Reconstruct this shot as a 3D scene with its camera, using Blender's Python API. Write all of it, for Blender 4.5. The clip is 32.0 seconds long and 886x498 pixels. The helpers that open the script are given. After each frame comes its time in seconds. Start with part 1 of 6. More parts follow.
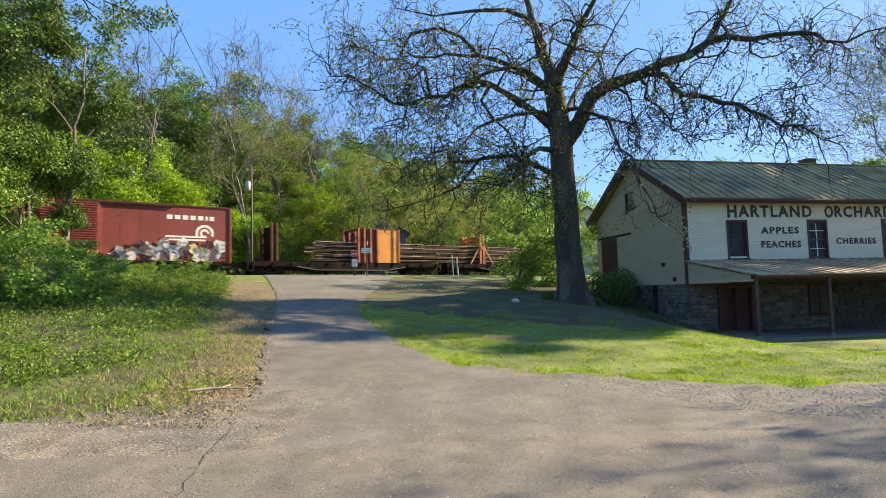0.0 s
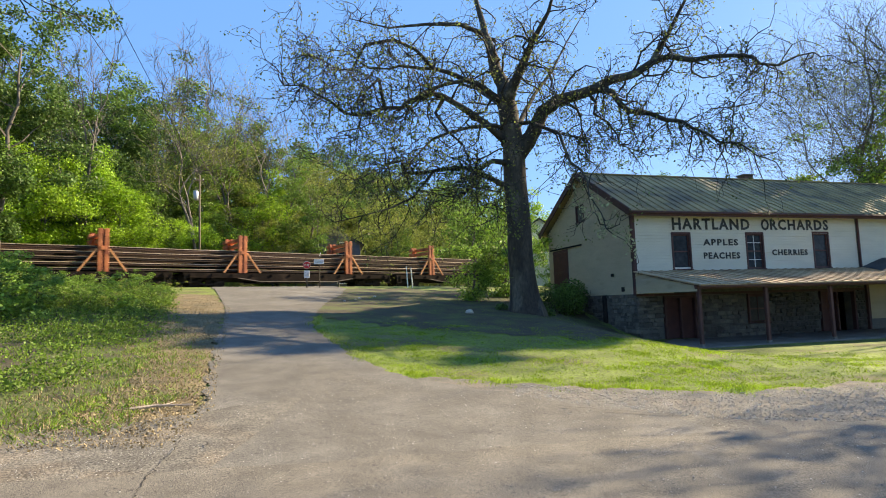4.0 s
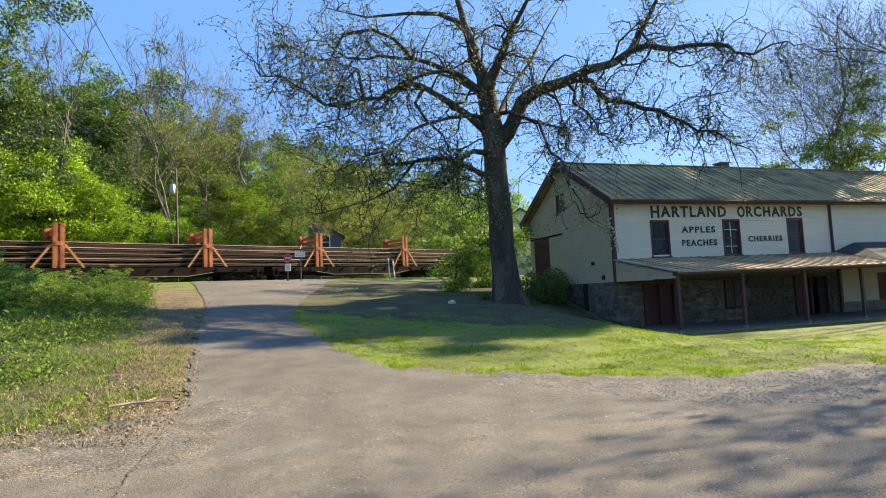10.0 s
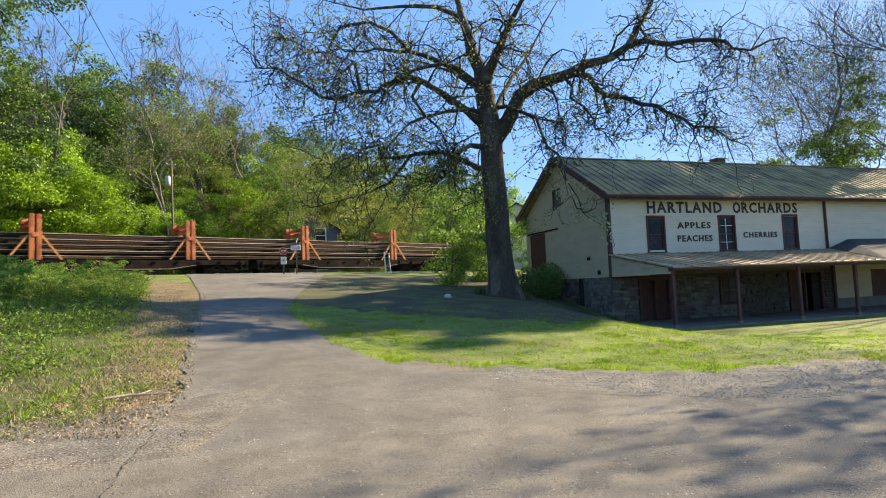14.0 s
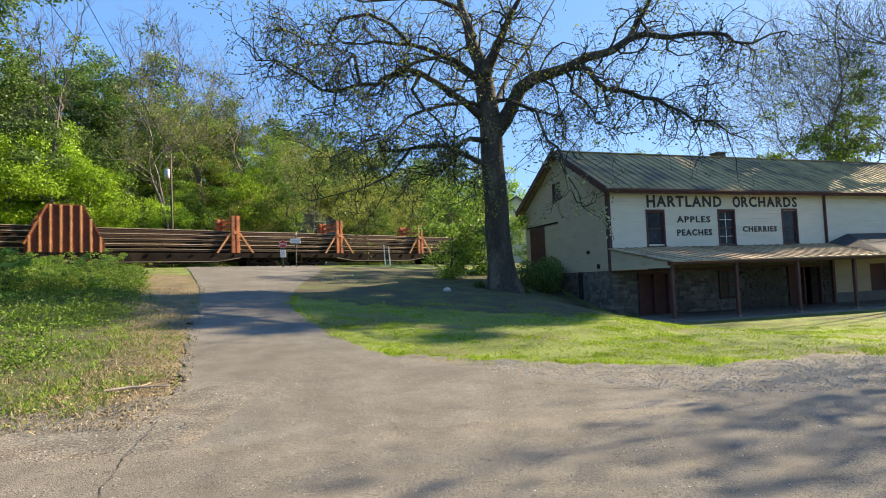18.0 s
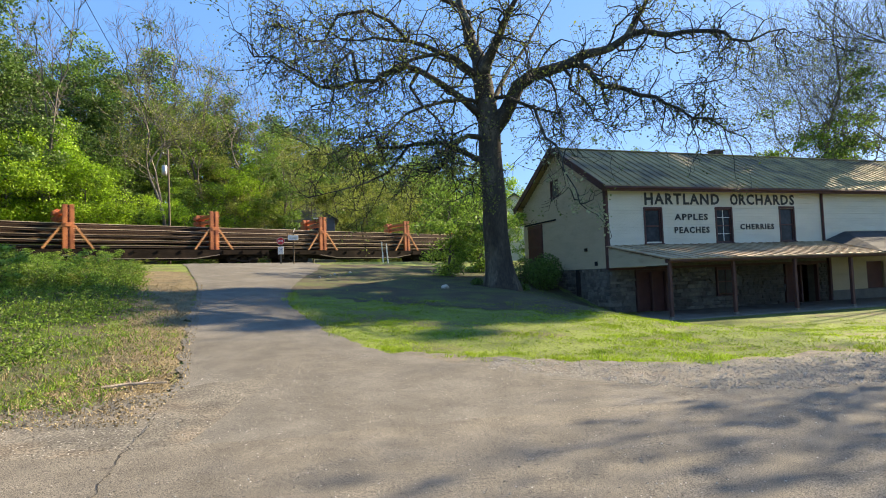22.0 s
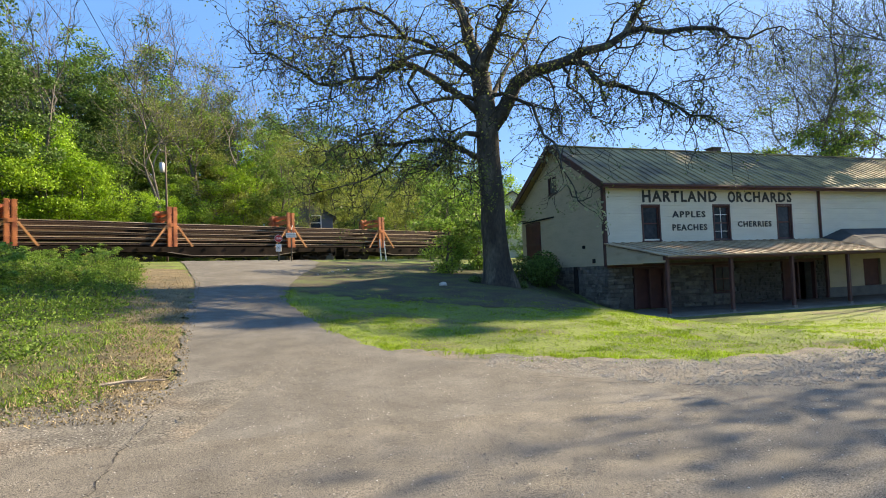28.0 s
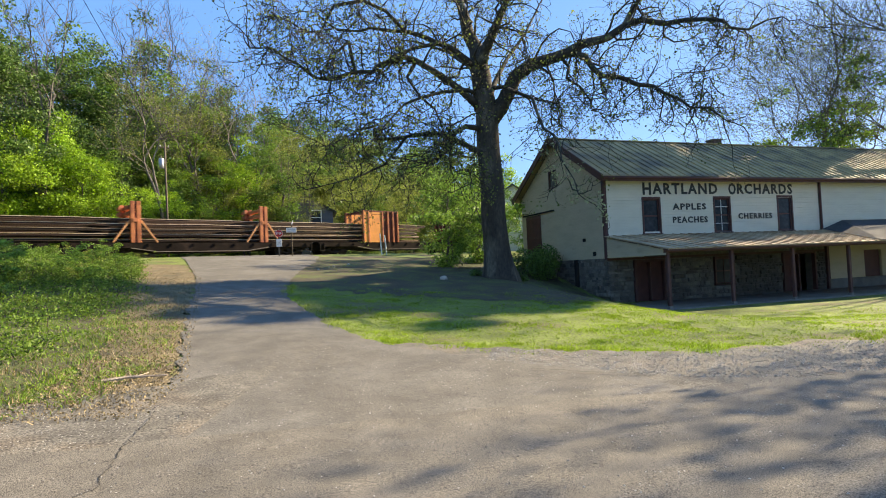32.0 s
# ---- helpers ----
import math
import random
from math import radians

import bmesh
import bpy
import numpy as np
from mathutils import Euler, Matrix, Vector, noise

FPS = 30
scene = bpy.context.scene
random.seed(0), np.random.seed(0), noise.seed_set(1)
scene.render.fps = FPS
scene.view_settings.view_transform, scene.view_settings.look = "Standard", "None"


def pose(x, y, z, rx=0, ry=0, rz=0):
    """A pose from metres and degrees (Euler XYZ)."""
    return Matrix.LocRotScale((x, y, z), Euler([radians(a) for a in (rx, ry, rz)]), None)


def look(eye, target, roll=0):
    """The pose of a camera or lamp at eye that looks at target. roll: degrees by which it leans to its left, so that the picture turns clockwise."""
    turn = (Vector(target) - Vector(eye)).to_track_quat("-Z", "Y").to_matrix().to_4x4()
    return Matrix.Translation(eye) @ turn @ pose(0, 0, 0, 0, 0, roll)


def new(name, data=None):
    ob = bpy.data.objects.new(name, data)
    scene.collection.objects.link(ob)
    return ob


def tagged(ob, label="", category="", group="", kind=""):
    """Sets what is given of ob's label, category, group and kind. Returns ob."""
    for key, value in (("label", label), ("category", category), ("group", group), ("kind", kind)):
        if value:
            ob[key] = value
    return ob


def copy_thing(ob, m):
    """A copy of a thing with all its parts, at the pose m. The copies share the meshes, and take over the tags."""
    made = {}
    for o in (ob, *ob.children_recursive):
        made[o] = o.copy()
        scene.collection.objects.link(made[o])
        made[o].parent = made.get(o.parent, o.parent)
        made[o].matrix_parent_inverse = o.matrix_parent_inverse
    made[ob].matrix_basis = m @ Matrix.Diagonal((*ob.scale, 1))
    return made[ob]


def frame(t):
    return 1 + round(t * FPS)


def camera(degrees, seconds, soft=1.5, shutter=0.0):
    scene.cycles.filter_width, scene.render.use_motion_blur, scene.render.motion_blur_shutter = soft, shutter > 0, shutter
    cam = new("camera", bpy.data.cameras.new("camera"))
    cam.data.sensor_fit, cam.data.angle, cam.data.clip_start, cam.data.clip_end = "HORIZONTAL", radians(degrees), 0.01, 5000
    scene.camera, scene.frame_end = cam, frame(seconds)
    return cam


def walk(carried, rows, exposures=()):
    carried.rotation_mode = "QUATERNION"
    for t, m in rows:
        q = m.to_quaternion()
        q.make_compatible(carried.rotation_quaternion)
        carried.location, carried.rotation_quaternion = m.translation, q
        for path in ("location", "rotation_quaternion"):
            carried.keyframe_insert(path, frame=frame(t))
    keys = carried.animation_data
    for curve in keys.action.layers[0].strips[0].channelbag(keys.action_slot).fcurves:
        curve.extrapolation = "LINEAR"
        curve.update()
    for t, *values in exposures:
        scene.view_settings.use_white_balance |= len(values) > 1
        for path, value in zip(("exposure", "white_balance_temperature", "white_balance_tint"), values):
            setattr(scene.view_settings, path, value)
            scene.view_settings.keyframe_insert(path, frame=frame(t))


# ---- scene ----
cam = camera(76, 32.0, soft=1.0, shutter=0.25)
walk(cam, [
    (0, pose(0, 0, 1.6, 94.399, 1.343, 6.943)),
    (0.5, pose(0, 0, 1.6, 94.681, 1.475, 7.308)),
    (1, pose(0, 0, 1.6, 94.95, 1.523, 7.55)),
    (1.5, pose(0, 0, 1.6, 95.255, 1.698, 7.413)),
    (2, pose(0, 0, 1.6, 95.366, 1.772, 6.804)),
    (2.5, pose(0, 0, 1.6, 95.462, 1.834, 5.705)),
    (3, pose(0, 0, 1.6, 95.465, 1.75, 4.532)),
    (3.5, pose(0, 0, 1.6, 95.43, 1.714, 3.394)),
    (5.5, pose(0, 0, 1.6, 95.376, 1.981, 0.35)),
    (6, pose(0, 0, 1.6, 95.346, 2.162, 0.196)),
    (6.5, pose(0, 0, 1.6, 95.297, 2.339, 0.323)),
    (7, pose(0, 0, 1.6, 95.209, 2.427, 0.474)),
    (7.5, pose(0, 0, 1.6, 95.149, 2.61, 0.638)),
    (8, pose(0, 0, 1.6, 95.009, 2.724, 0.717)),
    (8.5, pose(0, 0, 1.6, 94.868, 2.827, 0.739)),
    (9, pose(0, 0, 1.6, 94.71, 2.833, 0.735)),
    (9.5, pose(0, 0, 1.6, 94.554, 2.773, 0.652)),
    (10, pose(0, 0, 1.6, 94.418, 2.666, 0.568)),
    (10.5, pose(0, 0, 1.6, 94.294, 2.563, 0.483)),
    (11, pose(0, 0, 1.6, 94.194, 2.471, 0.448)),
    (11.5, pose(0, 0, 1.6, 94.134, 2.499, 0.43)),
    (12, pose(0, 0, 1.6, 94.114, 2.522, 0.346)),
    (12.5, pose(0, 0, 1.6, 94.067, 2.515, 0.25)),
    (13, pose(0, 0, 1.6, 93.983, 2.48, 0.171)),
    (13.5, pose(0, 0, 1.6, 93.888, 2.371, 0.175)),
    (14, pose(0, 0, 1.6, 93.803, 2.345, 0.154)),
    (14.5, pose(0, 0, 1.6, 93.76, 2.291, 0.121)),
    (16.5, pose(0, 0, 1.6, 93.571, 2.088, 0.015)),
    (17, pose(0, 0, 1.6, 93.518, 2.097, -0.032)),
    (17.5, pose(0, 0, 1.6, 93.406, 2.161, -0.003)),
    (18, pose(0, 0, 1.6, 93.142, 2.208, 0.101)),
    (18.5, pose(0, 0, 1.6, 92.834, 2.356, 0.281)),
    (19, pose(0, 0, 1.6, 92.552, 2.557, 0.496)),
    (19.5, pose(0, 0, 1.6, 92.417, 2.685, 0.733)),
    (20, pose(0, 0, 1.6, 92.393, 2.739, 0.878)),
    (20.5, pose(0, 0, 1.6, 92.458, 2.596, 0.77)),
    (21, pose(0, 0, 1.6, 92.547, 2.411, 0.486)),
    (21.5, pose(0, 0, 1.6, 92.682, 2.215, 0.125)),
    (22, pose(0, 0, 1.6, 92.843, 2.124, -0.119)),
    (22.5, pose(0, 0, 1.6, 92.946, 1.988, -0.089)),
    (23, pose(0, 0, 1.6, 93.023, 1.887, 0.158)),
    (23.5, pose(0, 0, 1.6, 93.026, 1.765, 0.513)),
    (24, pose(0, 0, 1.6, 93.061, 1.684, 0.733)),
    (24.5, pose(0, 0, 1.6, 93.035, 1.51, 0.633)),
    (25, pose(0, 0, 1.6, 92.997, 1.377, 0.246)),
    (25.5, pose(0, 0, 1.6, 92.935, 1.321, -0.201)),
    (27.5, pose(0, 0, 1.6, 92.559, 2.127, -0.407)),
    (28, pose(0, 0, 1.6, 92.567, 2.138, -0.321)),
    (28.5, pose(0, 0, 1.6, 92.65, 2.139, -0.33)),
    (29, pose(0, 0, 1.6, 92.701, 2.041, -0.387)),
    (29.5, pose(0, 0, 1.6, 92.692, 1.954, -0.444)),
    (30, pose(0, 0, 1.6, 92.594, 1.97, -0.418)),
    (30.5, pose(0, 0, 1.6, 92.443, 2.06, -0.332)),
    (31, pose(0, 0, 1.6, 92.296, 2.241, -0.259)),
    (31.5, pose(0, 0, 1.6, 92.134, 2.402, -0.24)),
    (32, pose(0, 0, 1.6, 91.955, 2.516, -0.258)),
])

# ---- light ----
SUN_AZ, SUN_EL = radians(60), radians(31)
sun_way = Vector((math.sin(SUN_AZ) * math.cos(SUN_EL), math.cos(SUN_AZ) * math.cos(SUN_EL), math.sin(SUN_EL)))
world = bpy.data.worlds.new("sky")
scene.world = world
world.use_nodes = True
sky = world.node_tree.nodes.new("ShaderNodeTexSky")
sky.sky_type, sky.sun_disc, sky.sun_elevation, sky.sun_rotation = "NISHITA", False, SUN_EL, SUN_AZ
sky.air_density, sky.dust_density, sky.ozone_density = 0.75, 0.4, 4.0
deep = world.node_tree.nodes.new("ShaderNodeHueSaturation")
deep.inputs["Saturation"].default_value = 1.05
deep.inputs["Hue"].default_value = 0.502
even = world.node_tree.nodes.new("ShaderNodeMix")
even.data_type = "RGBA"
even.inputs["Factor"].default_value = 0.65
even.inputs[7].default_value = (0.9, 2.35, 5.8, 1)
world.node_tree.links.new(sky.outputs[0], even.inputs[6])
world.node_tree.links.new(even.outputs[2], deep.inputs["Color"])
world.node_tree.links.new(deep.outputs[0], world.node_tree.nodes["Background"].inputs[0])
world.node_tree.nodes["Background"].inputs[1].default_value = 0.098
sun = new("sun", bpy.data.lights.new("sun", "SUN"))
sun.data.energy, sun.data.angle, sun.data.color = 5.0, radians(0.5), (1.0, 0.93, 0.80)
sun.matrix_world = look(sun_way * 200, (0, 0, 0))
scene.view_settings.exposure = 1.5
scene.view_settings.use_white_balance = True
scene.view_settings.white_balance_temperature = 8500

# ---- small builders ----
class Geo:
    """Vertices and faces of one mesh."""

    def __init__(self):
        self.v, self.f = [], []

    def add(self, verts, faces):
        n = len(self.v)
        self.v.extend(tuple(p) for p in verts)
        self.f.extend(tuple(i + n for i in f) for f in faces)
        return self

    def box(self, x0, x1, y0, y1, z0, z1, m=None, bevel=0.0):
        """A box; with a bevel its edges are cut off."""
        if bevel:
            b = min(bevel, (x1 - x0) * 0.4, (y1 - y0) * 0.4, (z1 - z0) * 0.4)
            bm = bmesh.new()
            bmesh.ops.create_cube(bm, size=1, matrix=Matrix.Translation(((x0 + x1) / 2, (y0 + y1) / 2, (z0 + z1) / 2)) @ Matrix.Diagonal((x1 - x0, y1 - y0, z1 - z0, 1)))
            bmesh.ops.bevel(bm, geom=bm.edges[:], offset=b, segments=1, affect="EDGES")
            pts = [v.co.copy() for v in bm.verts]
            faces = [[v.index for v in f.verts] for f in bm.faces]
            bm.free()
        else:
            pts = [Vector((x, y, z)) for z in (z0, z1) for y in (y0, y1) for x in (x0, x1)]
            faces = [(0, 2, 3, 1), (4, 5, 7, 6), (0, 1, 5, 4), (2, 6, 7, 3), (0, 4, 6, 2), (1, 3, 7, 5)]
        return self.add([m @ p for p in pts] if m else pts, faces)

    def beam(self, a, b, w, h, up=(0, 0, 1)):
        """A square bar from a to b."""
        a, b = Vector(a), Vector(b)
        t = (b - a).normalized()
        s = t.cross(Vector(up))
        s = s.normalized() if s.length > 1e-5 else Vector((1, 0, 0))
        n = s.cross(t)
        ring = [(s * w / 2, n * h / 2), (-s * w / 2, n * h / 2), (-s * w / 2, -n * h / 2), (s * w / 2, -n * h / 2)]
        return self.add([p + i + j for p in (a, b) for i, j in ring], [(0, 1, 5, 4), (1, 2, 6, 5), (2, 3, 7, 6), (3, 0, 4, 7), (0, 3, 2, 1), (4, 5, 6, 7)])

    def tube(self, pts, radii, n=6, cap=True):
        """A round tube along points."""
        pts = [Vector(p) for p in pts]
        base = len(self.v)
        s = None
        for i, p in enumerate(pts):
            t = (pts[min(i + 1, len(pts) - 1)] - pts[max(i - 1, 0)]).normalized()
            if s is None:
                s = t.cross(Vector((0.3, 0.2, 1)))
                s = s if s.length > 1e-3 else t.cross(Vector((1, 0, 0)))
            s = (s - t * s.dot(t)).normalized()
            o = t.cross(s)
            for k in range(n):
                a = 2 * math.pi * k / n
                self.v.append(tuple(p + (s * math.cos(a) + o * math.sin(a)) * radii[i]))
        for i in range(len(pts) - 1):
            for k in range(n):
                a, b = base + i * n + k, base + i * n + (k + 1) % n
                self.f.append((a, b, b + n, a + n))
        if cap:
            self.f.append(tuple(base + k for k in reversed(range(n))))
            self.f.append(tuple(base + (len(pts) - 1) * n + k for k in range(n)))
        return self

    def disc(self, m, r, n=20, depth=0.05, inner=0.0):
        """A disc or ring with its axis along y."""
        v, f = [], []
        for y in (-depth / 2, depth / 2):
            for rr in ((r, inner) if inner else (r,)):
                v += [Vector((rr * math.cos(2 * math.pi * k / n), y, rr * math.sin(2 * math.pi * k / n))) for k in range(n)]
        if inner:
            for k in range(n):
                j = (k + 1) % n
                f += [(k, j, n + j, n + k), (2 * n + k, 3 * n + k, 3 * n + j, 2 * n + j), (k, 2 * n + k, 2 * n + j, j), (n + k, n + j, 3 * n + j, 3 * n + k)]
        else:
            f = [tuple(range(n)), tuple(reversed(range(n, 2 * n)))] + [(k, n + k, n + (k + 1) % n, (k + 1) % n) for k in range(n)]
        return self.add([m @ p for p in v], f)

    def welded(self):
        """Joins vertices that lie in one place."""
        seat, order = {}, []
        for v in self.v:
            order.append(seat.setdefault(tuple(round(c, 4) for c in v), len(seat)))
        self.v, self.f = list(seat), [tuple(order[k] for k in f) for f in self.f]
        return self

    def mesh(self, name, material, smooth=False):
        me = bpy.data.meshes.new(name)
        me.from_pydata(self.v, [], self.f)
        me.materials.append(material)
        if smooth:
            me.shade_smooth()
        me.update()
        return me


def part(name, geo, material, parent=None, label="", smooth=False):
    """Links a Geo, or a ready mesh, as one mesh object under a thing or a part."""
    ob = new(name, geo if isinstance(geo, bpy.types.Mesh) else geo.mesh(name, material, smooth))
    ob.parent = parent
    return tagged(ob, label)


def thing(name, label, category, group="", m=None, kind=""):
    ob = new(name)
    if m is not None:
        ob.matrix_world = m
    return tagged(ob, label, category, group, kind)


def lettering(text, size, depth, material, name="lettering", wide=1.0):
    """Raised letters in the built-in font, as a mesh in the x-z plane that faces -y, from its lower left corner."""
    cu = bpy.data.curves.new(name, "FONT")
    cu.body, cu.size, cu.extrude, cu.resolution_u, cu.offset = text, size, depth, 2, size * 0.032
    cu.space_character = 1.22
    ob = bpy.data.objects.new(name, cu)
    me = bpy.data.meshes.new_from_object(ob)
    bpy.data.objects.remove(ob)
    me.transform(Matrix.Rotation(radians(90), 4, "X"))
    lo = [min(v.co[i] for v in me.vertices) for i in range(3)]
    hi = [max(v.co[i] for v in me.vertices) for i in range(3)]
    me.transform(Matrix.Diagonal((wide / (hi[0] - lo[0]), 1, size / (hi[2] - lo[2]), 1)) @ Matrix.Translation((-lo[0], 0, -lo[2])))
    me.materials.clear()
    me.materials.append(material)
    return me


def step(a, b, x):
    t = min(1.0, max(0.0, (x - a) / (b - a)))
    return t * t * (3 - 2 * t)


# ---- materials ----
def material(name, color, rough=0.8, metal=0.0, spread=0.25, scale=3.0, fine=40.0, bump=0.3, random_part=0.0, second=None, second_at=(0.5, 0.65), second_scale=1.2, island=0.0, stretch=(1, 1, 1), spec=0.4, through_light=0.0, world_space=True, speck=None, grain=None):
    """A two-scale noisy surface: base colour, fine grain, and a second colour in patches."""
    mat = bpy.data.materials.new(name)
    mat.use_nodes = True
    nt = mat.node_tree
    n, l = nt.nodes, nt.links
    bsdf = n["Principled BSDF"]
    bsdf.inputs["Roughness"].default_value = rough
    bsdf.inputs["Metallic"].default_value = metal
    bsdf.inputs["Specular IOR Level"].default_value = spec
    co = n.new("ShaderNodeTexCoord")
    mp = n.new("ShaderNodeMapping")
    mp.inputs["Scale"].default_value = stretch
    if world_space:
        ge = n.new("ShaderNodeNewGeometry")
        l.new(ge.outputs["Position"], mp.inputs[0])
    else:
        l.new(co.outputs["Object"], mp.inputs[0])

    def noise_at(sc, detail=4):
        t = n.new("ShaderNodeTexNoise")
        t.inputs["Scale"].default_value = sc
        t.inputs["Detail"].default_value = detail
        l.new(mp.outputs[0], t.inputs["Vector"])
        return t.outputs["Fac"]

    def mapped(src, a, b, lo, hi):
        m = n.new("ShaderNodeMapRange")
        for i, v in enumerate((a, b, lo, hi)):
            m.inputs[i + 1].default_value = v
        l.new(src, m.inputs[0])
        return m.outputs[0]

    def mul(a, b):
        m = n.new("ShaderNodeMath")
        m.operation = "MULTIPLY"
        l.new(a, m.inputs[0])
        l.new(b, m.inputs[1])
        return m.outputs[0]

    big, small = noise_at(scale), noise_at(fine, 3)
    grain = grain or spread * 0.8
    value = mul(mapped(big, 0.3, 0.7, 1 - spread, 1 + spread), mapped(small, 0.3, 0.7, 1 - grain, 1 + grain))
    if random_part:
        oi = n.new("ShaderNodeObjectInfo")
        value = mul(value, mapped(oi.outputs["Random"], 0, 1, 1 - random_part, 1 + random_part))
    if island:
        g2 = n.new("ShaderNodeNewGeometry")
        value = mul(value, mapped(g2.outputs["Random Per Island"], 0, 1, 1 - island, 1 + island))
    rgb = n.new("ShaderNodeRGB")
    rgb.outputs[0].default_value = (*color, 1)
    col = rgb.outputs[0]
    if second:
        mx = n.new("ShaderNodeMix")
        mx.data_type = "RGBA"
        l.new(mapped(noise_at(second_scale, 5), second_at[0], second_at[1], 0, 1), mx.inputs["Factor"])
        l.new(col, mx.inputs[6])
        mx.inputs[7].default_value = (*second, 1)
        col = mx.outputs[2]
    if speck:
        tone, sc, at = speck
        mx = n.new("ShaderNodeMix")
        mx.data_type = "RGBA"
        l.new(mapped(noise_at(sc, 2), at, at + 0.04, 0, 1), mx.inputs["Factor"])
        l.new(col, mx.inputs[6])
        mx.inputs[7].default_value = (*tone, 1)
        col = mx.outputs[2]
    hsv = n.new("ShaderNodeHueSaturation")
    l.new(col, hsv.inputs["Color"])
    l.new(value, hsv.inputs["Value"])
    l.new(hsv.outputs[0], bsdf.inputs["Base Color"])
    if bump:
        bp = n.new("ShaderNodeBump")
        bp.inputs["Strength"].default_value = bump
        bp.inputs["Distance"].default_value = 0.02
        l.new(small, bp.inputs["Height"])
        l.new(bp.outputs[0], bsdf.inputs["Normal"])
    if through_light:
        tr = n.new("ShaderNodeBsdfTranslucent")
        l.new(hsv.outputs[0], tr.inputs["Color"])
        ms = n.new("ShaderNodeMixShader")
        ms.inputs[0].default_value = through_light
        l.new(bsdf.outputs[0], ms.inputs[1])
        l.new(tr.outputs[0], ms.inputs[2])
        l.new(ms.outputs[0], n["Material Output"].inputs[0])
    return mat


def leaf_material(name, color, spread=0.3, glow=0.55):
    return material(name, color, rough=0.55, spread=0.2, scale=0.35, fine=6, bump=0, island=spread, random_part=0.18, through_light=glow, spec=0.3)


ASPHALT = material("worn grey asphalt", (0.126, 0.111, 0.089), 0.92, spread=0.20, grain=0.95, scale=2.5, fine=110, bump=0.3, speck=((0.05, 0.046, 0.04), 26, 0.66), second=(0.148, 0.131, 0.105), second_scale=0.35, second_at=(0.38, 0.75))
DIRT = material("grassy soil", (0.115, 0.15, 0.026), 0.95, spread=0.32, grain=0.75, scale=0.8, fine=26, bump=0.6, second=(0.11, 0.085, 0.045), second_scale=0.45, second_at=(0.54, 0.7))
BARE = material("dry litter and soil", (0.16, 0.12, 0.066), 0.95, spread=0.35, scale=1.5, fine=35, bump=0.7, second=(0.11, 0.095, 0.05), second_scale=1.0)
# Brown soil colour, lowered further to carry the shade under the canopy.
SHADED_SOIL = material("thin grass on brown soil darkened as shade", (0.065, 0.052, 0.029), 0.95, spread=0.3, grain=0.7, scale=0.9, fine=25, bump=0.5, second=(0.062, 0.075, 0.02), second_scale=0.9, second_at=(0.44, 0.6))
GRAVEL = material("grey gravel", (0.12, 0.108, 0.088), 0.95, spread=0.3, grain=0.8, scale=3, fine=48, bump=0.4, second=(0.145, 0.12, 0.09), second_scale=1.3)
STONES = material("loose grey stone", (0.33, 0.31, 0.27), 0.9, spread=0.2, scale=5, fine=60, bump=0.4, island=0.45)
BALLAST = material("grey ballast", (0.20, 0.19, 0.175), 0.95, spread=0.45, scale=4, fine=16, bump=1.0)
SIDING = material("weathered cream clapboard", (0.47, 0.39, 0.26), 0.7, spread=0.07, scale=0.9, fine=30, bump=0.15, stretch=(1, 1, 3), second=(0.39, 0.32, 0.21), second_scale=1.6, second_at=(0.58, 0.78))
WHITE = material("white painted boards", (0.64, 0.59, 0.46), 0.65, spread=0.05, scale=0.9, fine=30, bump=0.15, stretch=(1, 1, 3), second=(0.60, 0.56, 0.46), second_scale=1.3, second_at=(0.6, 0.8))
TRIM = material("faded brown red trim paint", (0.085, 0.034, 0.029), 0.7, spread=0.2, scale=2, fine=40, bump=0.2)
BLACK = material("faded black sign paint", (0.045, 0.043, 0.04), 0.75, spread=0.4, scale=4, fine=30, bump=0.0)
ROOF = material("weathered metal roofing", (0.37, 0.265, 0.12), 0.75, metal=0.0, spread=0.16, scale=0.9, fine=14, bump=0.1, second=(0.165, 0.125, 0.075), second_scale=0.7, random_part=0.16)
PORCH_TIN = material("rusty porch tin", (0.44, 0.32, 0.20), 0.6, spread=0.2, scale=1.2, fine=18, bump=0.15, second=(0.30, 0.19, 0.11), second_scale=0.9, random_part=0.14)
SLATE = material("dark roofing felt", (0.05, 0.052, 0.052), 0.95, spread=0.25, scale=1.5, fine=30, bump=0.3)
STONE = material("rubble stone", (0.13, 0.115, 0.095), 0.9, spread=0.25, scale=4, fine=30, bump=0.6, random_part=0.4)
MORTAR = material("grey mortar", (0.13, 0.12, 0.10), 0.95, spread=0.2, scale=6, fine=50, bump=0.5)
GLASS_DARK = material("old window glass", (0.03, 0.035, 0.04), 0.18, spread=0.3, scale=1.5, fine=6, bump=0.05, spec=0.12)
REDWOOD = material("dark red door paint", (0.085, 0.027, 0.022), 0.7, spread=0.2, scale=3, fine=40, bump=0.2)
CONCRETE = material("grey concrete", (0.16, 0.15, 0.132), 0.9, spread=0.2, scale=2, fine=40, bump=0.3)
BARK = material("grey brown sycamore bark", (0.058, 0.048, 0.038), 0.95, spread=0.35, scale=1.4, fine=14, bump=1.0, stretch=(1, 1, 0.35), second=(0.11, 0.095, 0.07), second_scale=1.6, second_at=(0.52, 0.62))
LIMB_BARK = material("mossy pale limb bark", (0.05, 0.043, 0.034), 0.95, spread=0.35, scale=1.1, fine=9, bump=0.8, second=(0.17, 0.155, 0.11), second_scale=1.2, second_at=(0.59, 0.69))
